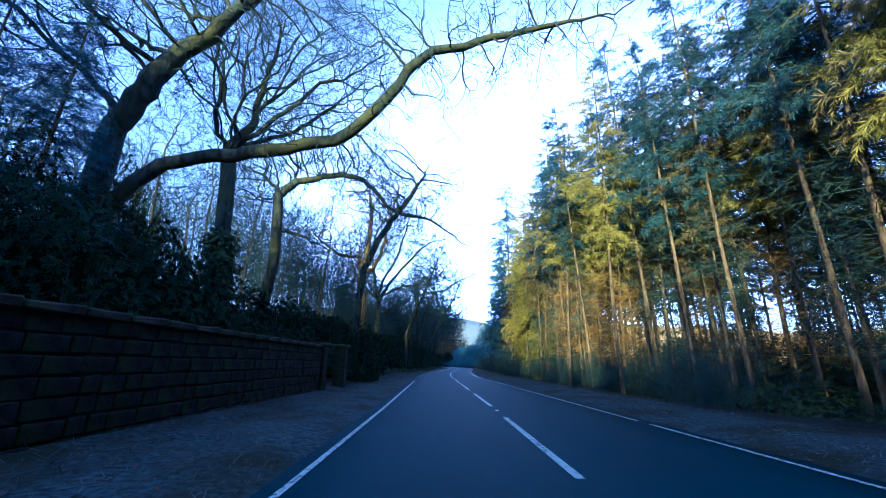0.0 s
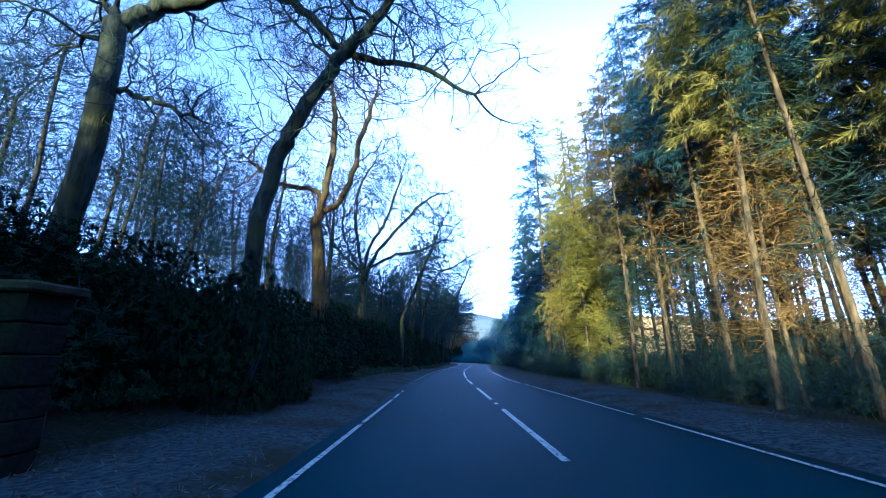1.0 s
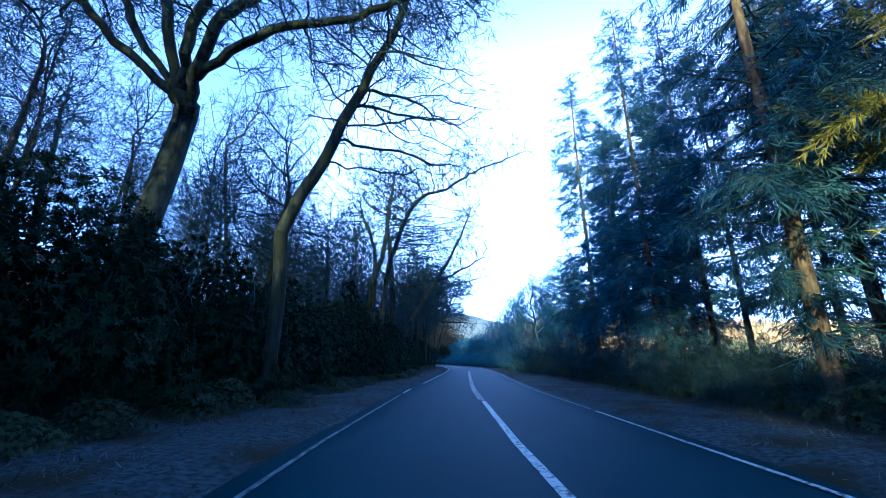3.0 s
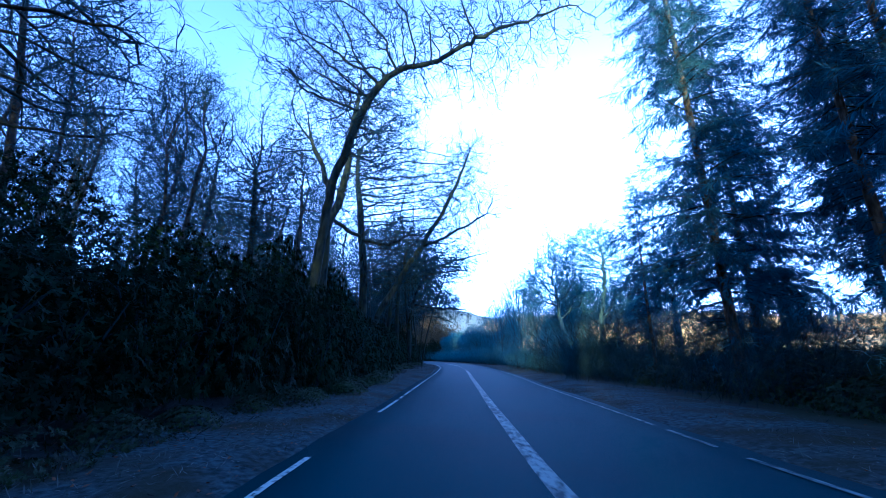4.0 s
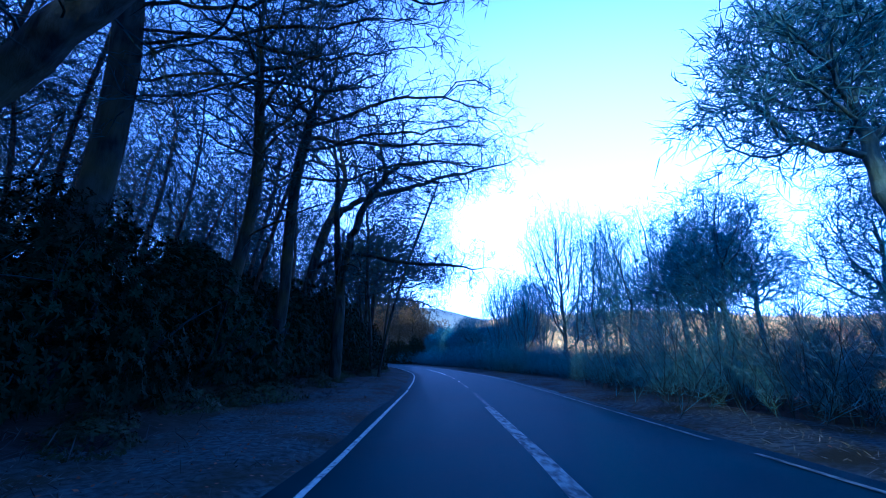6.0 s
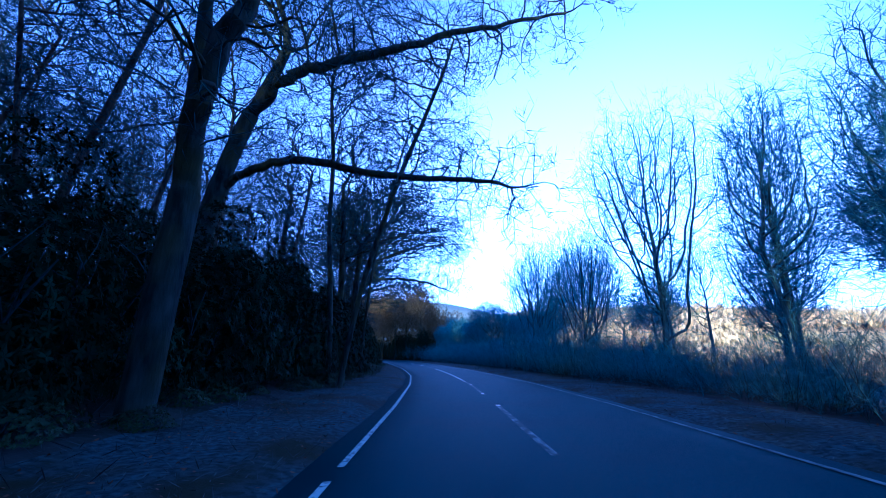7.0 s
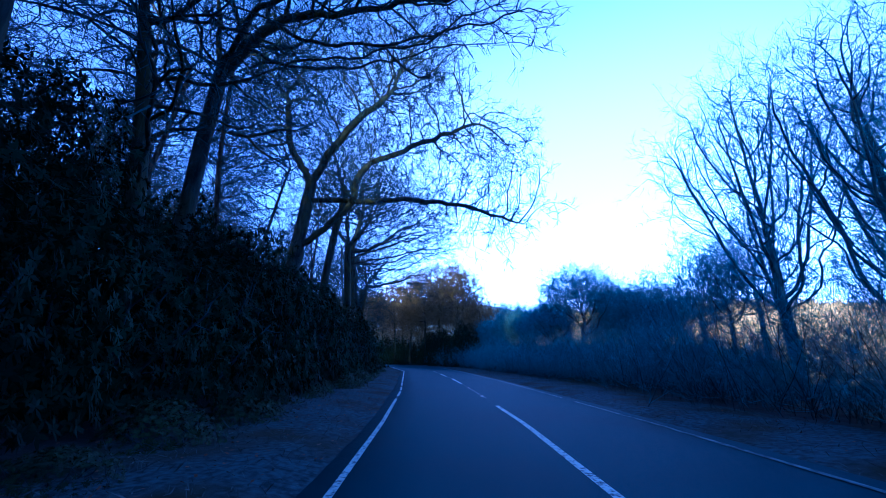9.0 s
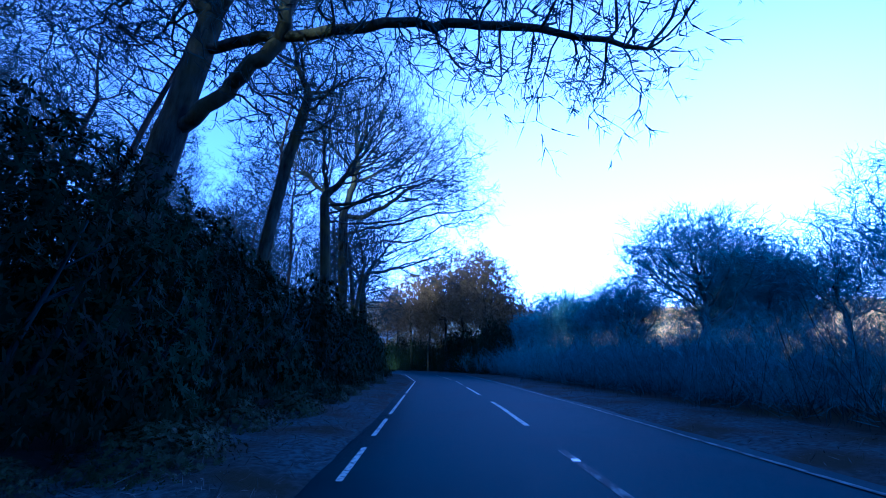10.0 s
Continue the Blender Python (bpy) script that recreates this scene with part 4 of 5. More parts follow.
hero(15, -1.2, 130.1, 0.085, 17, [(0.2, 130, 14.5, 3.2, 3.2, 4.4), (2.0, 130, 11, 2.4, 2.4, 2.2), (3.4, 130, 15, 2.6, 2.6, 3), (4.4, 130, 11, 2.2, 2.2, 1.6)], "thin pale-stemmed leafless birch", OAKS, lean=(0.08, 0), n=620, hang=0.1)
hero(16, -8.4, 156.2, 0.44, 12.6, [(-7, 156.2, 19, 5.5, 5.5, 4), (-1, 156.2, 17, 4.4, 4, 3.4), (4.6, 156.2, 14.6, 3.4, 3.2, 2.4), (-11.5, 156.2, 15, 3, 3.5, 3), (3.6, 156.2, 10.4, 3.6, 2.6, 1.5), (-0.6, 156.2, 21.5, 4, 4, 2.8)], "big crooked leafless oak reaching over the road", OAKS, lean=(0.1, 0), bend=0.012, n=2600, tw=0.038, jitter=0.28, guided=[
    [(-8.0, 156.2, 8.0), (-6.0, 156.2, 9.2), (-4.4, 156, 10.8), (-3.6, 156, 13.2), (-0.6, 156, 14.6), (3.4, 156, 16.2)],
    [(-7.6, 156.2, 11.6), (-3.6, 156, 10.9), (-0.4, 156, 10.9), (2.6, 156, 10.4), (6.0, 156, 9.2)],
    [(-7.4, 156.2, 12.4), (-8.8, 156.2, 15.2), (-9.4, 156.2, 19)],
    [(-7.4, 156.2, 12.4), (-5.4, 156.0, 15.4), (-2.4, 156, 18.6)]])
hero(23, -6.2, 144, 0.24, 11, [(-4, 144, 14.5, 3.4, 3.4, 3.8), (0.6, 144, 13.4, 3.0, 2.8, 3), (4.2, 144, 13.2, 2.4, 2.2, 1.8)], "leafless verge tree with fine branches over the road", OAKS, lean=(0.12, 0), n=760, tw=0.032)
hero(24, -3.6, 137.5, 0.22, 10, [(-2, 137.5, 13, 3.4, 3.2, 4.2), (1.8, 137.5, 12, 2.8, 2.8, 2.8), (4.6, 137.5, 11, 2.2, 2.2, 1.8)], "leafless verge tree with long level twigs", OAKS, lean=(0.06, 0), n=860, tw=0.032, up=0.0)
hero(18, -8.6, 163, 0.28, 15, [(-8.5, 163, 17.5, 3.8, 3.8, 3.4), (-5.2, 163, 14, 2.8, 2.8, 2.6)], "leafless oak among evergreen shrubs", OAKS, n=620, ivy=0.5)
hero(17, -8.4, 171, 0.32, 12, [(-7, 171, 16.5, 5, 5, 4), (-2.6, 171, 13, 3.2, 3.4, 2.6)], "leafless oak with a twiggy rounded crown", OAKS, n=900, tw=0.026)
hero(19, -11.2, 180, 0.42, 15, [(-10, 180, 24.5, 7, 5.5, 5.5), (-16.5, 180, 20, 4.4, 4.4, 4), (-3.4, 180, 19.5, 5, 4.8, 4.6), (-0.4, 180, 15, 3.2, 3.6, 2.6)], "large leafless oak with a broad twiggy rounded crown", OAKS, n=1900, tw=0.03, jitter=0.25)
hero(20, -12.6, 191, 0.34, 9, [(-10.5, 191, 16.5, 5.5, 5, 4.6), (-5.4, 191, 13.5, 4, 4, 3.6), (-15, 191, 15, 4, 4, 3.5)], "leafless oak before the bend with a dense crown", OAKS, n=1300, tw=0.034)

# the wood on the bank
wood = Kind([lambda s=s, h=h, r=r: bare_tree(s, h, r, [(0, 0, h * 0.72, 2.5, 2.5, h * 0.25), (0.5, 0.3, h * 0.45, 2.2, 2.2, h * 0.2), (-0.4, 0.6, h * 0.92, 1.8, 1.8, h * 0.12)], fork=0.72, n=330, step=0.5, kill=0.55, up=0.12, jitter=0.22, tw=0.03, bark=BARK_WOOD, split=False) for s, h, r in ((31, 18, 0.10), (32, 20, 0.13), (33, 16, 0.09), (34, 19, 0.11), (35, 17, 0.15))], "slim leafless woodland tree on the bank", "tree", "bank woodland trees")
for y in np.arange(8, 215, 4.4):
    for row, dx in enumerate((8.5, 12.5, 17.0, 22.0, 28.0, 35.0)):
        if y < 24 and row > 1 or row == 1 and (y < 24 or 64 < y < 84) or row == 0 and y < 88:
            continue
        if rng.random() < (0.7, 0.85, 0.85, 0.85, 0.9, 0.9)[row] * (0.8 if y < 30 else 1.1) * (0.5 if row == 0 else 0.75 if row == 1 else 1.0):
            yv = y + rng.uniform(-2, 2)
            xv = left_x(yv) - dx - rng.uniform(-2, 2.5)
            if yv < 41 and abs(-(xv + 7.9) * 0.937 + (yv - 40.0) * 0.35) < 2.6:
                continue
            wood.put(float(xv), float(yv), rng.random() * 6.28, rng.uniform(0.8, 1.12))
edge = Kind([lambda s=s, h=h: bare_tree(s, h, 0.2, oak_lobes(s, h, 4.8, 3.5, 0.4, 7), fork=0.62, n=680, step=0.45, up=0.03, jitter=0.24) for s, h in ((41, 19), (42, 21), (43, 17), (44, 20), (45, 16))], "leafless roadside tree with twiggy branches reaching over the verge", "tree", "verge trees")
for y in list(np.arange(44, 196, 5.6)):
    yv = y + rng.uniform(-1.5, 1.5)
    if yv < 92 or 109 < yv < 119 or 137 < yv < 175 or 91 < yv < 105:
        continue
    xv, turn, size = left_x(yv) - 4.4 - rng.uniform(0, 2.0), rng.random() * 6.28, rng.uniform(0.85, 1.1)
    if not 121 < yv < 131:
        edge.put(float(xv), float(yv), turn, size)
for x, y, s in ((-8.0, 133.5, 0.9), (-4.5, 141.5, 0.9), (-11.5, 51.5, 1.05), (-9.8, 69, 1.0), (-12.4, 88.5, 1.0)):
    edge.put(x, y, rng.random() * 6.28, s)
far_tree = Kind([lambda s=s, h=h: bare_tree(s, h, 0.22, oak_lobes(s, h, 5.0, 3.5, 0.0, 6), fork=0.5, n=560, step=0.5, kill=0.6, tw=0.1, fine=1.2, twig=TWIG_PALE, split=False) for s, h in ((46, 19), (47, 21))], "leafless tree with a dense russet crown beyond the bend", "tree", "trees beyond the bend")
for x, y, s in ((1.5, 207, 1.0), (-2.5, 212, 0.95), (-6, 218, 1.0), (-10, 224, 1.0), (-15, 232, 1.1), (4.5, 211, 0.75), (0.5, 217, 1.15), (-4, 226, 1.1), (6, 219, 0.7), (-9, 231, 1.1), (-20, 240, 1.1), (2, 228, 1.0), (9, 228, 0.8), (-14, 242, 1.15), (-25, 250, 1.15), (13, 240, 0.8)):
    far_tree.put(x, y, rng.random() * 6.28, s)

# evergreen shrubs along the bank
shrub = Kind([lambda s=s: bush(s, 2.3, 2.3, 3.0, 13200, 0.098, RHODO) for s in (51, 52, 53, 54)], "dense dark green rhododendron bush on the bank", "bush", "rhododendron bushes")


def hedge_height(y):
    return float(np.interp(y, [-60, -8, 14, 22, 26, 36, 46, 56, 66, 76, 88, 96, 104, 112, 122, 130, 142, 152, 165, 180, 215], [10.0, 9.0, 3.2, 3.2, 4.6, 4.8, 6.2, 6.2, 5.3, 5.4, 6.2, 5.4, 5.0, 5.8, 5.8, 6.2, 6.2, 6.2, 6.4, 6.2, 6.0]))


def hedge_gap(y):
    return float(np.interp(y, [-60, 20, 24, 30, 40, 46, 52, 56, 60, 64, 70, 78, 84, 90, 96, 108, 114, 126, 160, 215], [5.8, 5.0, 3.5, 3.6, 3.8, 4.3, 4.4, 3.8, 3.0, 3.0, 3.4, 2.3, 2.6, 3.2, 3.8, 4.0, 4.1, 3.4, 2.8, 3.0]))


# At negative y the hedge is unseen, added tall to block low sun.
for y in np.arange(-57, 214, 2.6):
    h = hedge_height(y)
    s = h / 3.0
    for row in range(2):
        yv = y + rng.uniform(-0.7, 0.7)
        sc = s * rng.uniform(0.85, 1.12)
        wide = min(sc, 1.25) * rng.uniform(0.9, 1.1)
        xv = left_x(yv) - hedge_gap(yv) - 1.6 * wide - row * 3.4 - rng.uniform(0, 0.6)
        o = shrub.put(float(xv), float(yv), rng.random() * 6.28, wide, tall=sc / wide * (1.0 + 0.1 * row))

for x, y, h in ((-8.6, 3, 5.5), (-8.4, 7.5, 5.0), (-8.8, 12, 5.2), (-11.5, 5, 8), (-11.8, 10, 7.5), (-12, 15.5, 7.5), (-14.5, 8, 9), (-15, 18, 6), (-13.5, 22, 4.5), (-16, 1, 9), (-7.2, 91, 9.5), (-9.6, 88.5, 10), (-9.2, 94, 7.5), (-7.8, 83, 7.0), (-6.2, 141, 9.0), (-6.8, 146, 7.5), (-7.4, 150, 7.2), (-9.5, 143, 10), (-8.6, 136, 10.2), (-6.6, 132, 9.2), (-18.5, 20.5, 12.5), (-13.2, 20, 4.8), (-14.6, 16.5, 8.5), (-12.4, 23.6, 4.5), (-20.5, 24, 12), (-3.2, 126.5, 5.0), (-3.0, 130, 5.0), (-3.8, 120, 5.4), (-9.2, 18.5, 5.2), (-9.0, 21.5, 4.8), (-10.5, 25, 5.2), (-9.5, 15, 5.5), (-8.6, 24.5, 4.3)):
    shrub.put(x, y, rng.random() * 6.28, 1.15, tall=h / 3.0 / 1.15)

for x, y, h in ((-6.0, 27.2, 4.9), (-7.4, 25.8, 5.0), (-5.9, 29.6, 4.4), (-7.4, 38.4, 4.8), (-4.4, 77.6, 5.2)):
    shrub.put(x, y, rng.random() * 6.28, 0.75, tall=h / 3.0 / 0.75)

# Out-of-view bushes, added very tall to shade the opposite verge.
for x in np.arange(-26, -17.5, 1.9):
    shrub.put(float(x), float(rng.uniform(-0.6, 0.6)), rng.random() * 6.28, 1.25, tall=2.9)

for y in np.arange(198.5, 262, 1.9):
    shrub.put(float(right_x(y) + 4.0 + rng.uniform(0, 1.2)), float(y), rng.random() * 6.28, 1.2, tall=rng.uniform(2.0, 2.6))

for x in np.arange(-56, 12, 4.0):
    shrub.put(float(x), float(292 + rng.uniform(-4, 4)), rng.random() * 6.28, 2.2, tall=rng.uniform(1.0, 1.5))

for y in np.arange(-20, 100, 2.7):
    shrub.put(float(right_x(y) + 31 + rng.uniform(-1, 1)), float(y), rng.random() * 6.28, 1.7, tall=rng.uniform(1.1, 2.0) if y < 70 else 0.9)

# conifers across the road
stand = Kind([lambda s=s, h=h, c=c, m=m: conifer(s, h, 0.12, c, 2.7, m, dead_from=1.8, whorl=0.6, dense=2.6, spray=0.028, blunt=0.5, hang=0.4, longest=0.42, brush=TWIG_GOLD if m == NEEDLE else TWIG) for s, h, c, m in ((61, 21, 7.5, NEEDLE), (62, 23, 10, NEEDLE_SHADED), (63, 19, 8.0, NEEDLE), (64, 22, 9, NEEDLE_SHADED), (65, 20, 7, NEEDLE_RUST))], "tall plantation conifer with a bare lower trunk", "tree", "plantation conifers")
for y in np.arange(-30, 46, 2.5):
    for row, dx in enumerate((6.4, 8.2, 10.4, 13.4, 17.5, 22.0, 27.0, 33.0)):
        if rng.random() < (0.9, 0.95, 0.95, 0.9, 0.9, 0.9, 0.9, 0.9)[row]:
            yv = y + rng.uniform(-1.3, 1.3)
            if yv > 42 and row < 2:
                continue
            stand.put(float(right_x(yv) + dx + rng.uniform(-0.9, 0.9)), float(yv), rng.random() * 6.28, rng.uniform(0.85, 1.08))
for y in np.arange(20, 37, 2.8):
    if rng.random() < 0.75:
        stand.put(float(right_x(y) + 4.6 + rng.uniform(-0.4, 0.5)), float(y + rng.uniform(-0.9, 0.9)), rng.random() * 6.28, rng.uniform(0.9, 1.05))
larch = Kind([lambda s=s, h=h: bare_tree(s, h, 0.085, [(0, 0, h * 0.62, 1.5, 1.5, h * 0.33), (0, 0, h * 0.35, 1.8, 1.8, h * 0.2)], fork=0.92, n=420, step=0.4, kill=0.5, up=0.05, jitter=0.12, twig=TWIG_GOLD, bark=BARK_PINE, split=False, lean=(-0.05, 0), hang=0.15) for s, h in ((67, 15), (68, 17), (69, 13))], "thin leaning larch with fine golden twigs beside the conifers", "tree", "larches")
for y in np.arange(30, 56, 2.4):
    for dx in (4.9, 6.4, 8.6):
        if rng.random() < 0.15:
            yv = y + rng.uniform(-0.9, 0.9)
            larch.put(float(right_x(yv) + dx + rng.uniform(-0.5, 0.5)), float(yv), rng.uniform(-0.7, 0.7), rng.uniform(0.75, 1.1))
for y in np.arange(47, 66, 3.4):
    for dx in (10.5, 14.5, 20.0):
        stand.put(float(right_x(y) + dx + rng.uniform(-1.2, 1.2)), float(y + rng.uniform(-1, 1)), rng.random() * 6.28, rng.uniform(0.85, 1.05))
spruce_makers = [(lambda s=s, h=h, m=m, r=r, c=c, d=d, w=w, g=g: conifer(s, h, 0.22, c, r, m, dead_from=1.5, whorl=0.42, dense=d, droop=-0.06, spray=w, hang=0.45, longest=g, blunt=0.5, brush=TWIG_GOLD if m == NEEDLE_SUNNED else TWIG_HAZED)) for s, h, m, r, c, d, w, g in ((71, 27, NEEDLE_SHADED, 3.8, 2.0, 2.1, 0.026, 0.5), (73, 25, NEEDLE_SHADED, 3.3, 5.0, 1.6, 0.028, 0.5), (72, 26, NEEDLE_SUNNED, 3.4, 2.4, 3.0, 0.022, 0.28), (74, 23, NEEDLE_SUNNED, 3.6, 2.2, 3.0, 0.022, 0.28))]
dark_spruce = Kind(spruce_makers[:2], "tall spruce coloured a shaded dark blue-green with drooping branches down to the ground", "tree", "dark spruces")
light_spruce = Kind(spruce_makers[2:], "tall spruce coloured a sunlit yellow-green on its drooping branches", "tree", "sunlit spruces")
for x, y, s in ((9.9, 58.0, 1.12), (14.0, 60, 0.95), (9.8, 65.5, 0.8), (13.0, 66.5, 0.9), (11.6, 77.0, 1.0), (12.4, 84.0, 0.5), (15.6, 80.5, 0.9), (15.0, 72.5, 0.95), (19, 66, 0.95), (20.5, 79, 0.8), (18.0, 75.5, 0.9), (16.8, 69, 0.9), (22, 86, 0.75), (11.0, 71.0, 0.72)):
    dark_spruce.put(x, y, rng.random() * 6.28, s)
# Unseen spruces added left of and behind the start to block low sun.
for y in np.arange(-70, 9, 4.2):
    for x in (-7.6, -11.0, -15.5):
        if x > -8 and y > -9:
            continue
        dark_spruce.put(x + rng.uniform(-0.8, 0.8), float(y), rng.random() * 6.28, rng.uniform(0.34, 0.38) if x > -12 and y > -30 else rng.uniform(0.5, 0.6))
# Unseen spruce belt, added to keep low sun off the ground.
for x in np.arange(-44, -17, 2.1):
    for y in (-22, -28):
        dark_spruce.put(float(x), float(y + rng.uniform(-1.2, 1.2)), rng.random() * 6.28, rng.uniform(0.46, 0.5))
# More out-of-view spruces, added where sun still got through to the verge.
for x, y, s in ((-15.2, 10.5, 0.55), (-12.5, 10.8, 0.5), (-17.4, 2, 0.6), (-15.8, 6, 0.58), (-19.6, -4, 0.62), (-21.4, -9, 0.62), (-18.4, -1, 0.6), (-22.6, -14, 0.6), (-20.2, 1, 0.42), (-21.8, 0.2, 0.66), (-22.1, -2.8, 0.7), (-20.4, -0.2, 0.68), (-20.6, -3.1, 0.7), (-25.6, 0.2, 0.72), (-25.9, -3.0, 0.72)):
    dark_spruce.put(x, y, rng.random() * 6.28, s)
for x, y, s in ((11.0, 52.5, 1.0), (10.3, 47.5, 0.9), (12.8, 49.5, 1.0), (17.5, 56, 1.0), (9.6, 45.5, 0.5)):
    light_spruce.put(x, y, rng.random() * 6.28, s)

under = Kind([lambda s=s: bush(s, 1.9, 1.9, 1.7, 7200, 0.10, IVY, name="bramble") for s in (57, 58)], "dark evergreen bramble undergrowth beneath taller trees", "bush", "undergrowth brambles")
for y in np.arange(-24, 86, 2.6):
    for dx in (6.8, 11.5, 18.0, 26.0, 36.0):
        yv = y + rng.uniform(-0.8, 0.8)
        under.put(float(right_x(yv) + dx + rng.uniform(-0.8, 0.8)), float(yv), rng.random() * 6.28, rng.uniform(0.8, 1.35) * (1.0 if dx < 8 else 1.5))

for y in np.arange(40, 176, 1.7):
    yv = y + rng.uniform(-0.6, 0.6)
    under.put(float(left_x(yv) - hedge_gap(yv) - 0.1 + rng.uniform(-0.4, 0.5)), float(yv), rng.random() * 6.28, rng.uniform(0.3, 0.58))

# bare trees across the road
ALDERS = "alders"
hero(84, 17.3, 101.2, 0.26, 6, [(17.7, 101.2, 12.4, 2.9, 2.8, 2.2), (21, 101.2, 9.4, 2.3, 2.6, 2.2), (15.6, 101.2, 9.4, 2.0, 2.6, 2.4), (20, 101, 6.4, 2.1, 2.4, 1.4)], "leafless alder with a crooked rounded twiggy crown", ALDERS, n=1000, step=0.32, kill=0.4, tw=0.034, fine=1.2, jitter=0.3, twig=TWIG_HAZED, bark=BARK_HAZED, guided=[
    [(17.4, 101.2, 5.6), (18.1, 101.2, 8.2), (18.3, 101.2, 11.4)], [(17.3, 101.2, 4.6), (19.4, 101.2, 7.4), (21.2, 101.2, 9.6)]])
hero(85, 12.9, 99.4, 0.2, 4.5, [(12.8, 99.4, 10.6, 2.0, 2.2, 2.2), (10.6, 99.4, 8, 1.7, 2, 2), (14.4, 99.4, 7.4, 1.4, 2, 1.8)], "smaller leafless alder with thin forked stems", ALDERS, n=760, step=0.32, kill=0.4, tw=0.034, fine=1.2, jitter=0.28, twig=TWIG_HAZED, bark=BARK_HAZED)
alder = Kind([lambda s=s, h=h: bare_tree(s, h, 0.2, oak_lobes(s, h, 4.2, h * 0.28, 0.0, 6), fork=0.42, n=820, step=0.38, kill=0.48, jitter=0.28, tw=0.036, fine=1.15, twig=TWIG_HAZED, bark=BARK_HAZED) for s, h in ((81, 13.5), (82, 15), (83, 12.5))], "leafless alder with a crooked twiggy crown", "tree", ALDERS)
for x, y, s in ((17.2, 110, 0.8), (22.5, 97, 0.9), (22, 107, 0.8), (16.6, 91, 0.5), (20, 117, 0.8), (24, 92, 0.55), (27, 104, 0.9), (28, 120, 0.9), (27, 88, 0.55), (18.2, 158, 0.62), (21.5, 160, 0.75), (15.6, 161, 0.5), (23.4, 168.5, 0.95), (24, 142, 0.65), (27, 132, 0.75), (23.5, 119, 0.95), (18.6, 168, 0.62), (19, 180, 0.75), (28, 148, 0.8), (30, 160, 0.8)):
    alder.put(x, y, rng.random() * 6.28, s)
upright = Kind([lambda s=s, h=h: bare_tree(s, h, 0.19, [(0, 0, h * 0.68, 3.6, 3.6, h * 0.29), (0, 0, h * 0.4, 2.0, 2.0, h * 0.22)], fork=0.14, n=900, step=0.38, kill=0.45, up=0.3, jitter=0.1, tw=0.018, twig=TWIG_HAZED, bark=BARK_HAZED, twig_len=0.9) for s, h in ((91, 15.5), (92, 14), (93, 15))], "upright leafless ash with steep straight branches", "tree", "ash trees")
for x, y, s in ((15.0, 126, 1.0), (13.2, 131.6, 0.72), (15.6, 150.4, 0.98), (12.8, 142.8, 0.68), (21.0, 149.2, 0.95), (24.5, 121, 0.8), (16.8, 138.6, 0.75), (24.0, 129, 0.8)):
    upright.put(x, y, rng.random() * 6.28, s)
birch = Kind([lambda s=s, h=h: bare_tree(s, h, 0.1, [(0, 0, h * 0.62, 1.7, 1.7, h * 0.36), (0.3, 0.2, h * 0.82, 1.2, 1.2, h * 0.18)], fork=0.45, n=520, step=0.36, kill=0.42, up=0.28, jitter=0.12, twig=TWIG_HAZED, bark=BARK_HAZED, hang=0.08) for s, h in ((97, 13), (98, 11.5))], "slender leafless birch with a thin dark stem", "tree", "birches")
for x, y, s in ((19.0, 118.5, 1.0), (18.6, 112.8, 0.9), (14.6, 118.2, 0.85), (15.6, 119.4, 0.95), (17.4, 121.2, 1.0), (20.2, 133.5, 0.9), (17.2, 145.5, 0.95), (18.4, 153.6, 0.9), (13.8, 113.5, 0.75), (25.4, 137, 1.0)):
    birch.put(x, y, rng.random() * 6.28, s)
dome = Kind([lambda s=s: bare_tree(s, 9.6, 0.22, [(0, 0, 7.4, 3.1, 3.1, 1.9), (1.6, 0.6, 6.4, 1.8, 1.8, 1.3), (-1.7, -0.5, 6.2, 1.8, 1.8, 1.4), (0.2, -1.5, 4.6, 1.8, 1.8, 1.2)], fork=0.32, n=900, step=0.3, kill=0.38, jitter=0.28, tw=0.03, fine=1.5, twig=TWIG_HAZED, bark=BARK_HAZED) for s in (95, 96)], "low dome-crowned leafless oak", "tree", "dome-crowned oaks")
for x, y, s in ((12.9, 169.6, 1.0), (17.2, 172, 0.88), (12.0, 178.5, 0.8), (20.0, 176, 0.95), (10.8, 187, 0.8), (15.0, 190, 0.95), (10.0, 194.5, 1.0), (7.6, 206, 0.9), (24, 178, 1.0), (6.5, 216, 0.95), (14, 200, 1.0)):
    dome.put(x, y, rng.random() * 6.28, s)

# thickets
thick = Kind([lambda s=s: scrub(s, 2.6, 3.3, 44, TWIG_HAZED) for s in (101, 102, 103)], "tangled leafless thicket beside the road", "thicket", "thickets")
# Thickets in the dark twig colour, which stands in for missing shade.
shaded_thick = Kind([lambda s=s: scrub(s, 2.6, 3.0, 40, TWIG) for s in (104, 105)], "tangled leafless thicket before the conifers, its twigs darkened to stand for shade", "thicket", "thickets")
for y in np.arange(14, 215, 1.9):
    for row, dx in enumerate((4.6, 7.2, 10.5)):
        if y < 84 and rng.random() < 0.35:
            continue
        yv = y + rng.uniform(-0.8, 0.8)
        hh = np.interp(y, [0, 60, 88, 106, 112, 124, 132, 165, 215], [0.6, 0.75, 1.1, 0.95, 0.65, 0.65, 0.95, 0.85, 0.9])
        (shaded_thick if y < 94 else thick).put(float(right_x(yv) + dx + rng.uniform(-0.6, 0.6)), float(yv), rng.random() * 6.28, rng.uniform(0.8, 1.15) * hh)


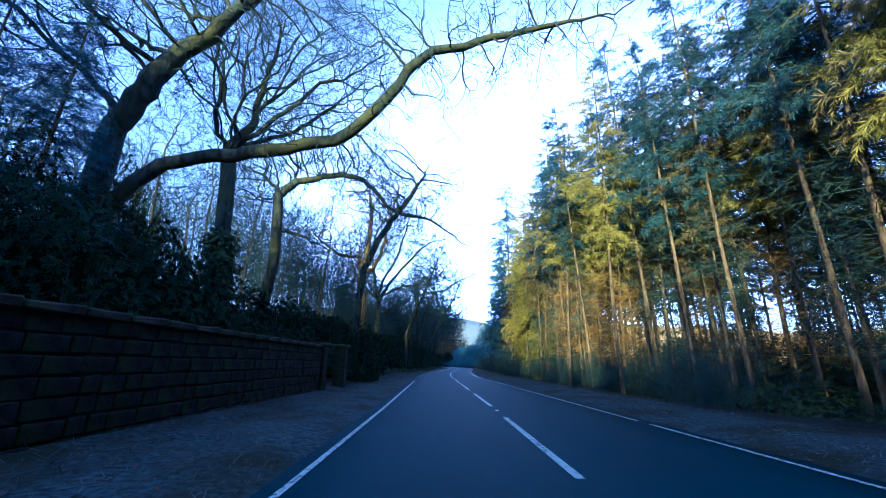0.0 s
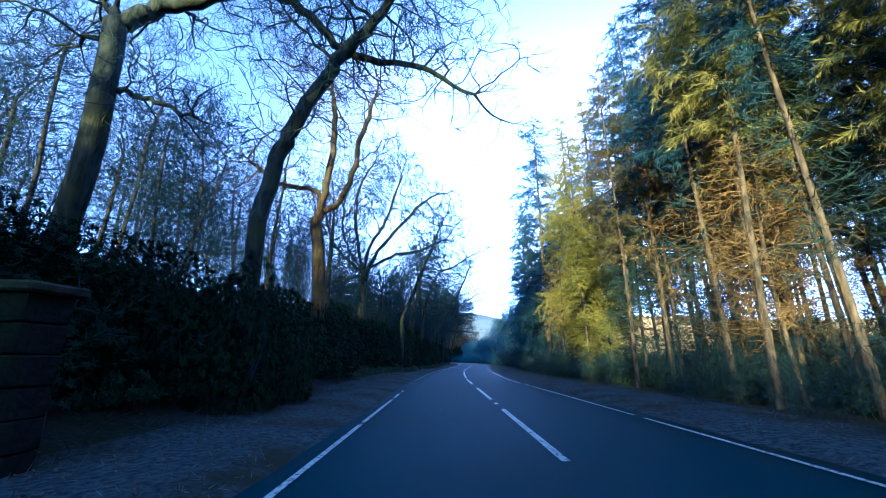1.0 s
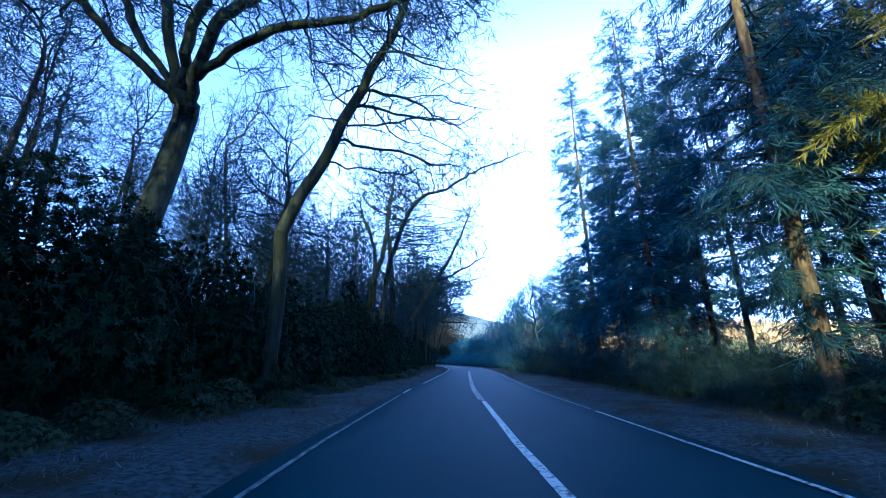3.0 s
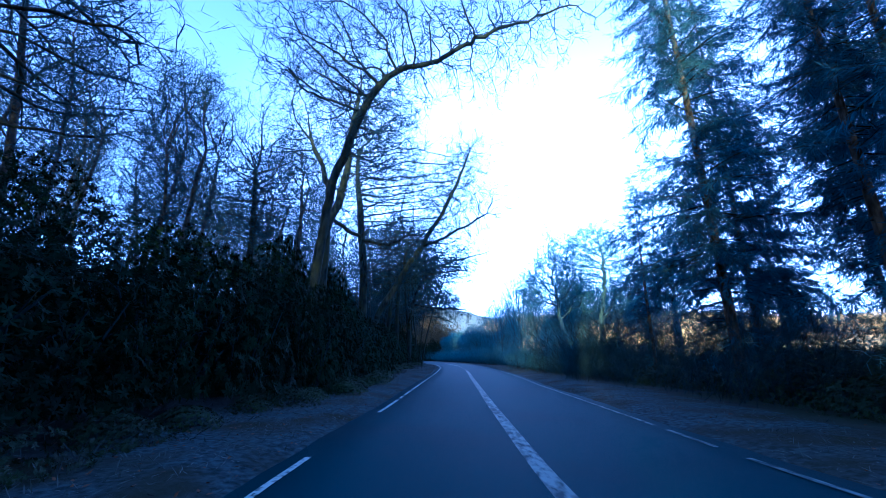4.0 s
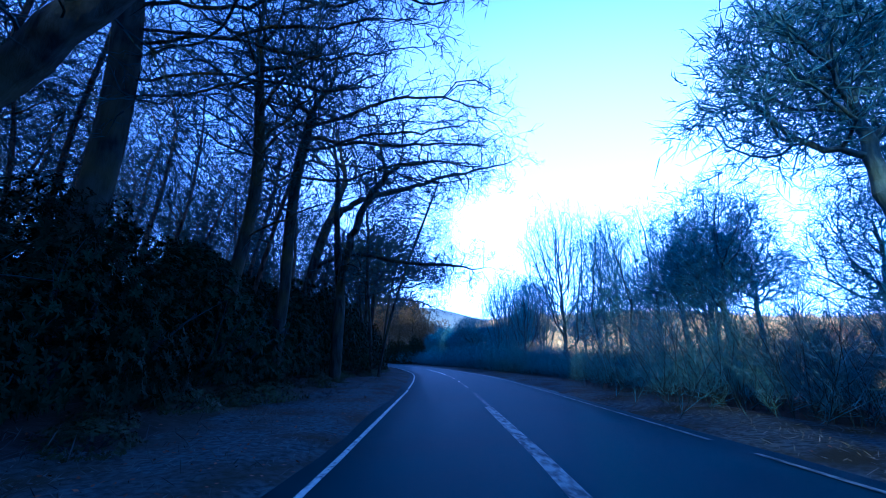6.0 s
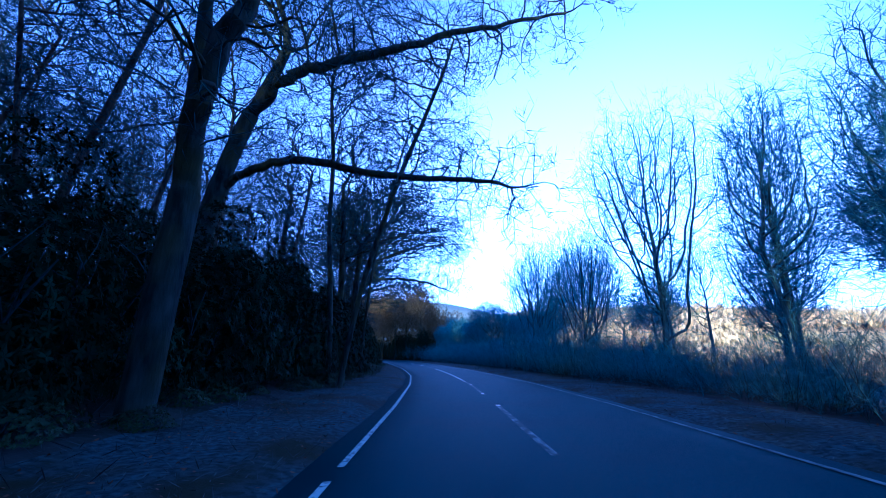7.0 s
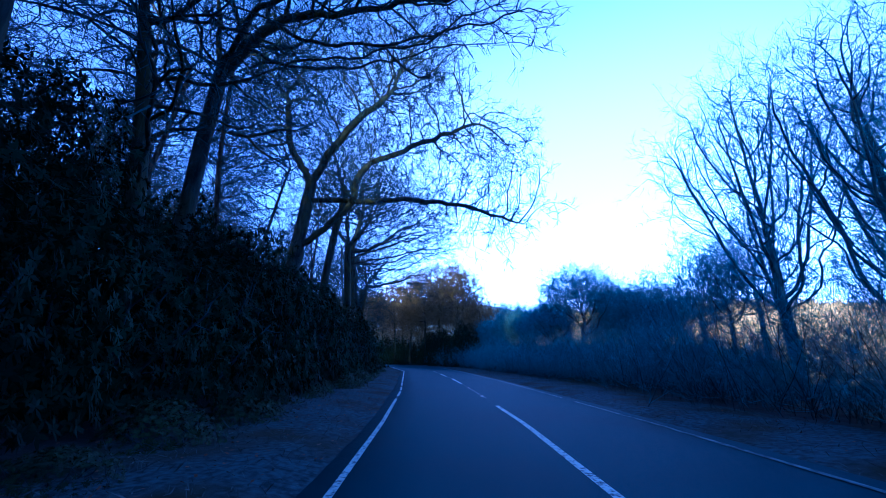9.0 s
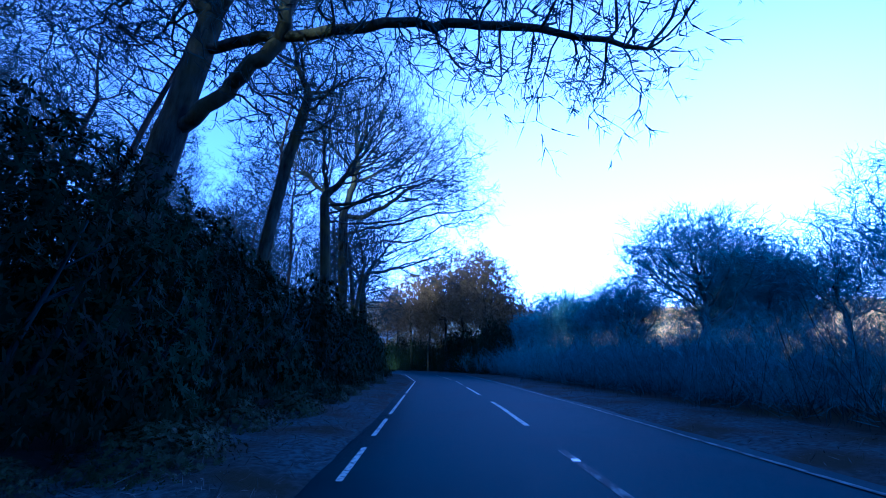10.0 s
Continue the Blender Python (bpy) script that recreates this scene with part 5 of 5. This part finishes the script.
for y in np.arange(186, 262, 3.2):
    for dx in (15, 22, 30):
        thick.put(float(right_x(y) + dx + rng.uniform(-2.5, 2.5)), float(y + rng.uniform(-1.5, 1.5)), rng.random() * 6.28, rng.uniform(1.2, 1.8))


# ---- verge grass and fallen leaves ----
def tufts(name, n, side, seed, mat, label, spread=3.4, tall=(0.06, 0.22), first=0.4):
    g = np.random.default_rng(seed)
    y = g.random(n) ** 1.15 * 205 + 1
    d = first + g.random(n) * (spread - first)
    x = left_x(y) - d if side < 0 else right_x(y) + d
    z = land(x, y)
    p = np.stack([x, y, z - 0.01], 1)
    up = np.stack([g.normal(size=n) * 1.3, g.normal(size=n) * 1.3, 0.3 + 0.5 * g.random(n)], 1)
    bag = Bag().leaves(p, up, g.normal(size=(n, 3)) * 0.5 + [0, 0, 1], tall[0] + (tall[1] - tall[0]) * g.random(n) ** 2, 0.008 + 0.01 * g.random(n))
    return tagged(new(name, bag.mesh(name, [mat])), label, "grass", kind="stuff")


tufts("verge_grass", 40000, -1, 201, GRASS, "short pale winter grass on the verge")
tufts("verge_grass", 26000, 1, 202, GRASS, "short pale winter grass on the verge")
tufts("rough_grass", 26000, -1, 203, DEAD_GRASS, "long dead grass at the foot of the bank", 6.4, (0.16, 0.55), 2.2)


def litter(n, seed, side):
    g = np.random.default_rng(seed)
    y = g.random(n) * 150 + 1
    d = 0.1 + g.random(n) * 4.6
    x = left_x(y) - d if side < 0 else right_x(y) + d
    p = np.stack([x, y, land(x, y) + 0.02 + 0.02 * g.random(n)], 1)
    dirn = np.stack([g.normal(size=n), g.normal(size=n), g.normal(size=n) * 0.25], 1)
    nrm = np.stack([g.normal(size=n) * 0.35, g.normal(size=n) * 0.35, np.ones(n)], 1)
    bag = Bag().leaves(p, dirn, nrm, 0.04 + 0.05 * g.random(n), 0.04)
    return tagged(new("fallen_leaves", bag.mesh("fallen_leaves", [LITTER])), "brown fallen leaves scattered on the verge", "leaves", kind="stuff")


litter(5000, 211, -1)
litter(1400, 212, 1)


# ---- woods on the far hillside ----
def far_woods(n, seed):
    g = np.random.default_rng(seed)
    az = np.radians(9 + 58 * g.random(n))
    r = 170 + 420 * g.random(n)
    x, y = r * np.sin(az), 80 + r * np.cos(az)
    keep = wave(x, y, 40.0) + 0.8 * g.random(n) + step(330, 480, r) > 0.55
    x, y = x[keep], y[keep]
    z = land(x, y)
    bag = Bag()
    m = len(x)
    h = 5 + 6 * g.random(m)
    for k in range(7):
        off = g.normal(size=(m, 3)) * [1.4, 1.4, 0.6]
        p = np.stack([x, y, z + 0.4 * h * g.random(m)], 1) + off
        up = np.stack([g.normal(size=m) * 0.5, g.normal(size=m) * 0.5, np.ones(m)], 1)
        bag.leaves(p, up, g.normal(size=(m, 3)), h * (0.4 + 0.4 * g.random(m)), 1.2 + 1.2 * g.random(m))
    return tagged(new("far_woods", bag.mesh("far_woods", [FARWOOD_HAZED])), "sunlit russet winter woods on the far hillside", "woods", kind="stuff")


far_woods(8000, 221)
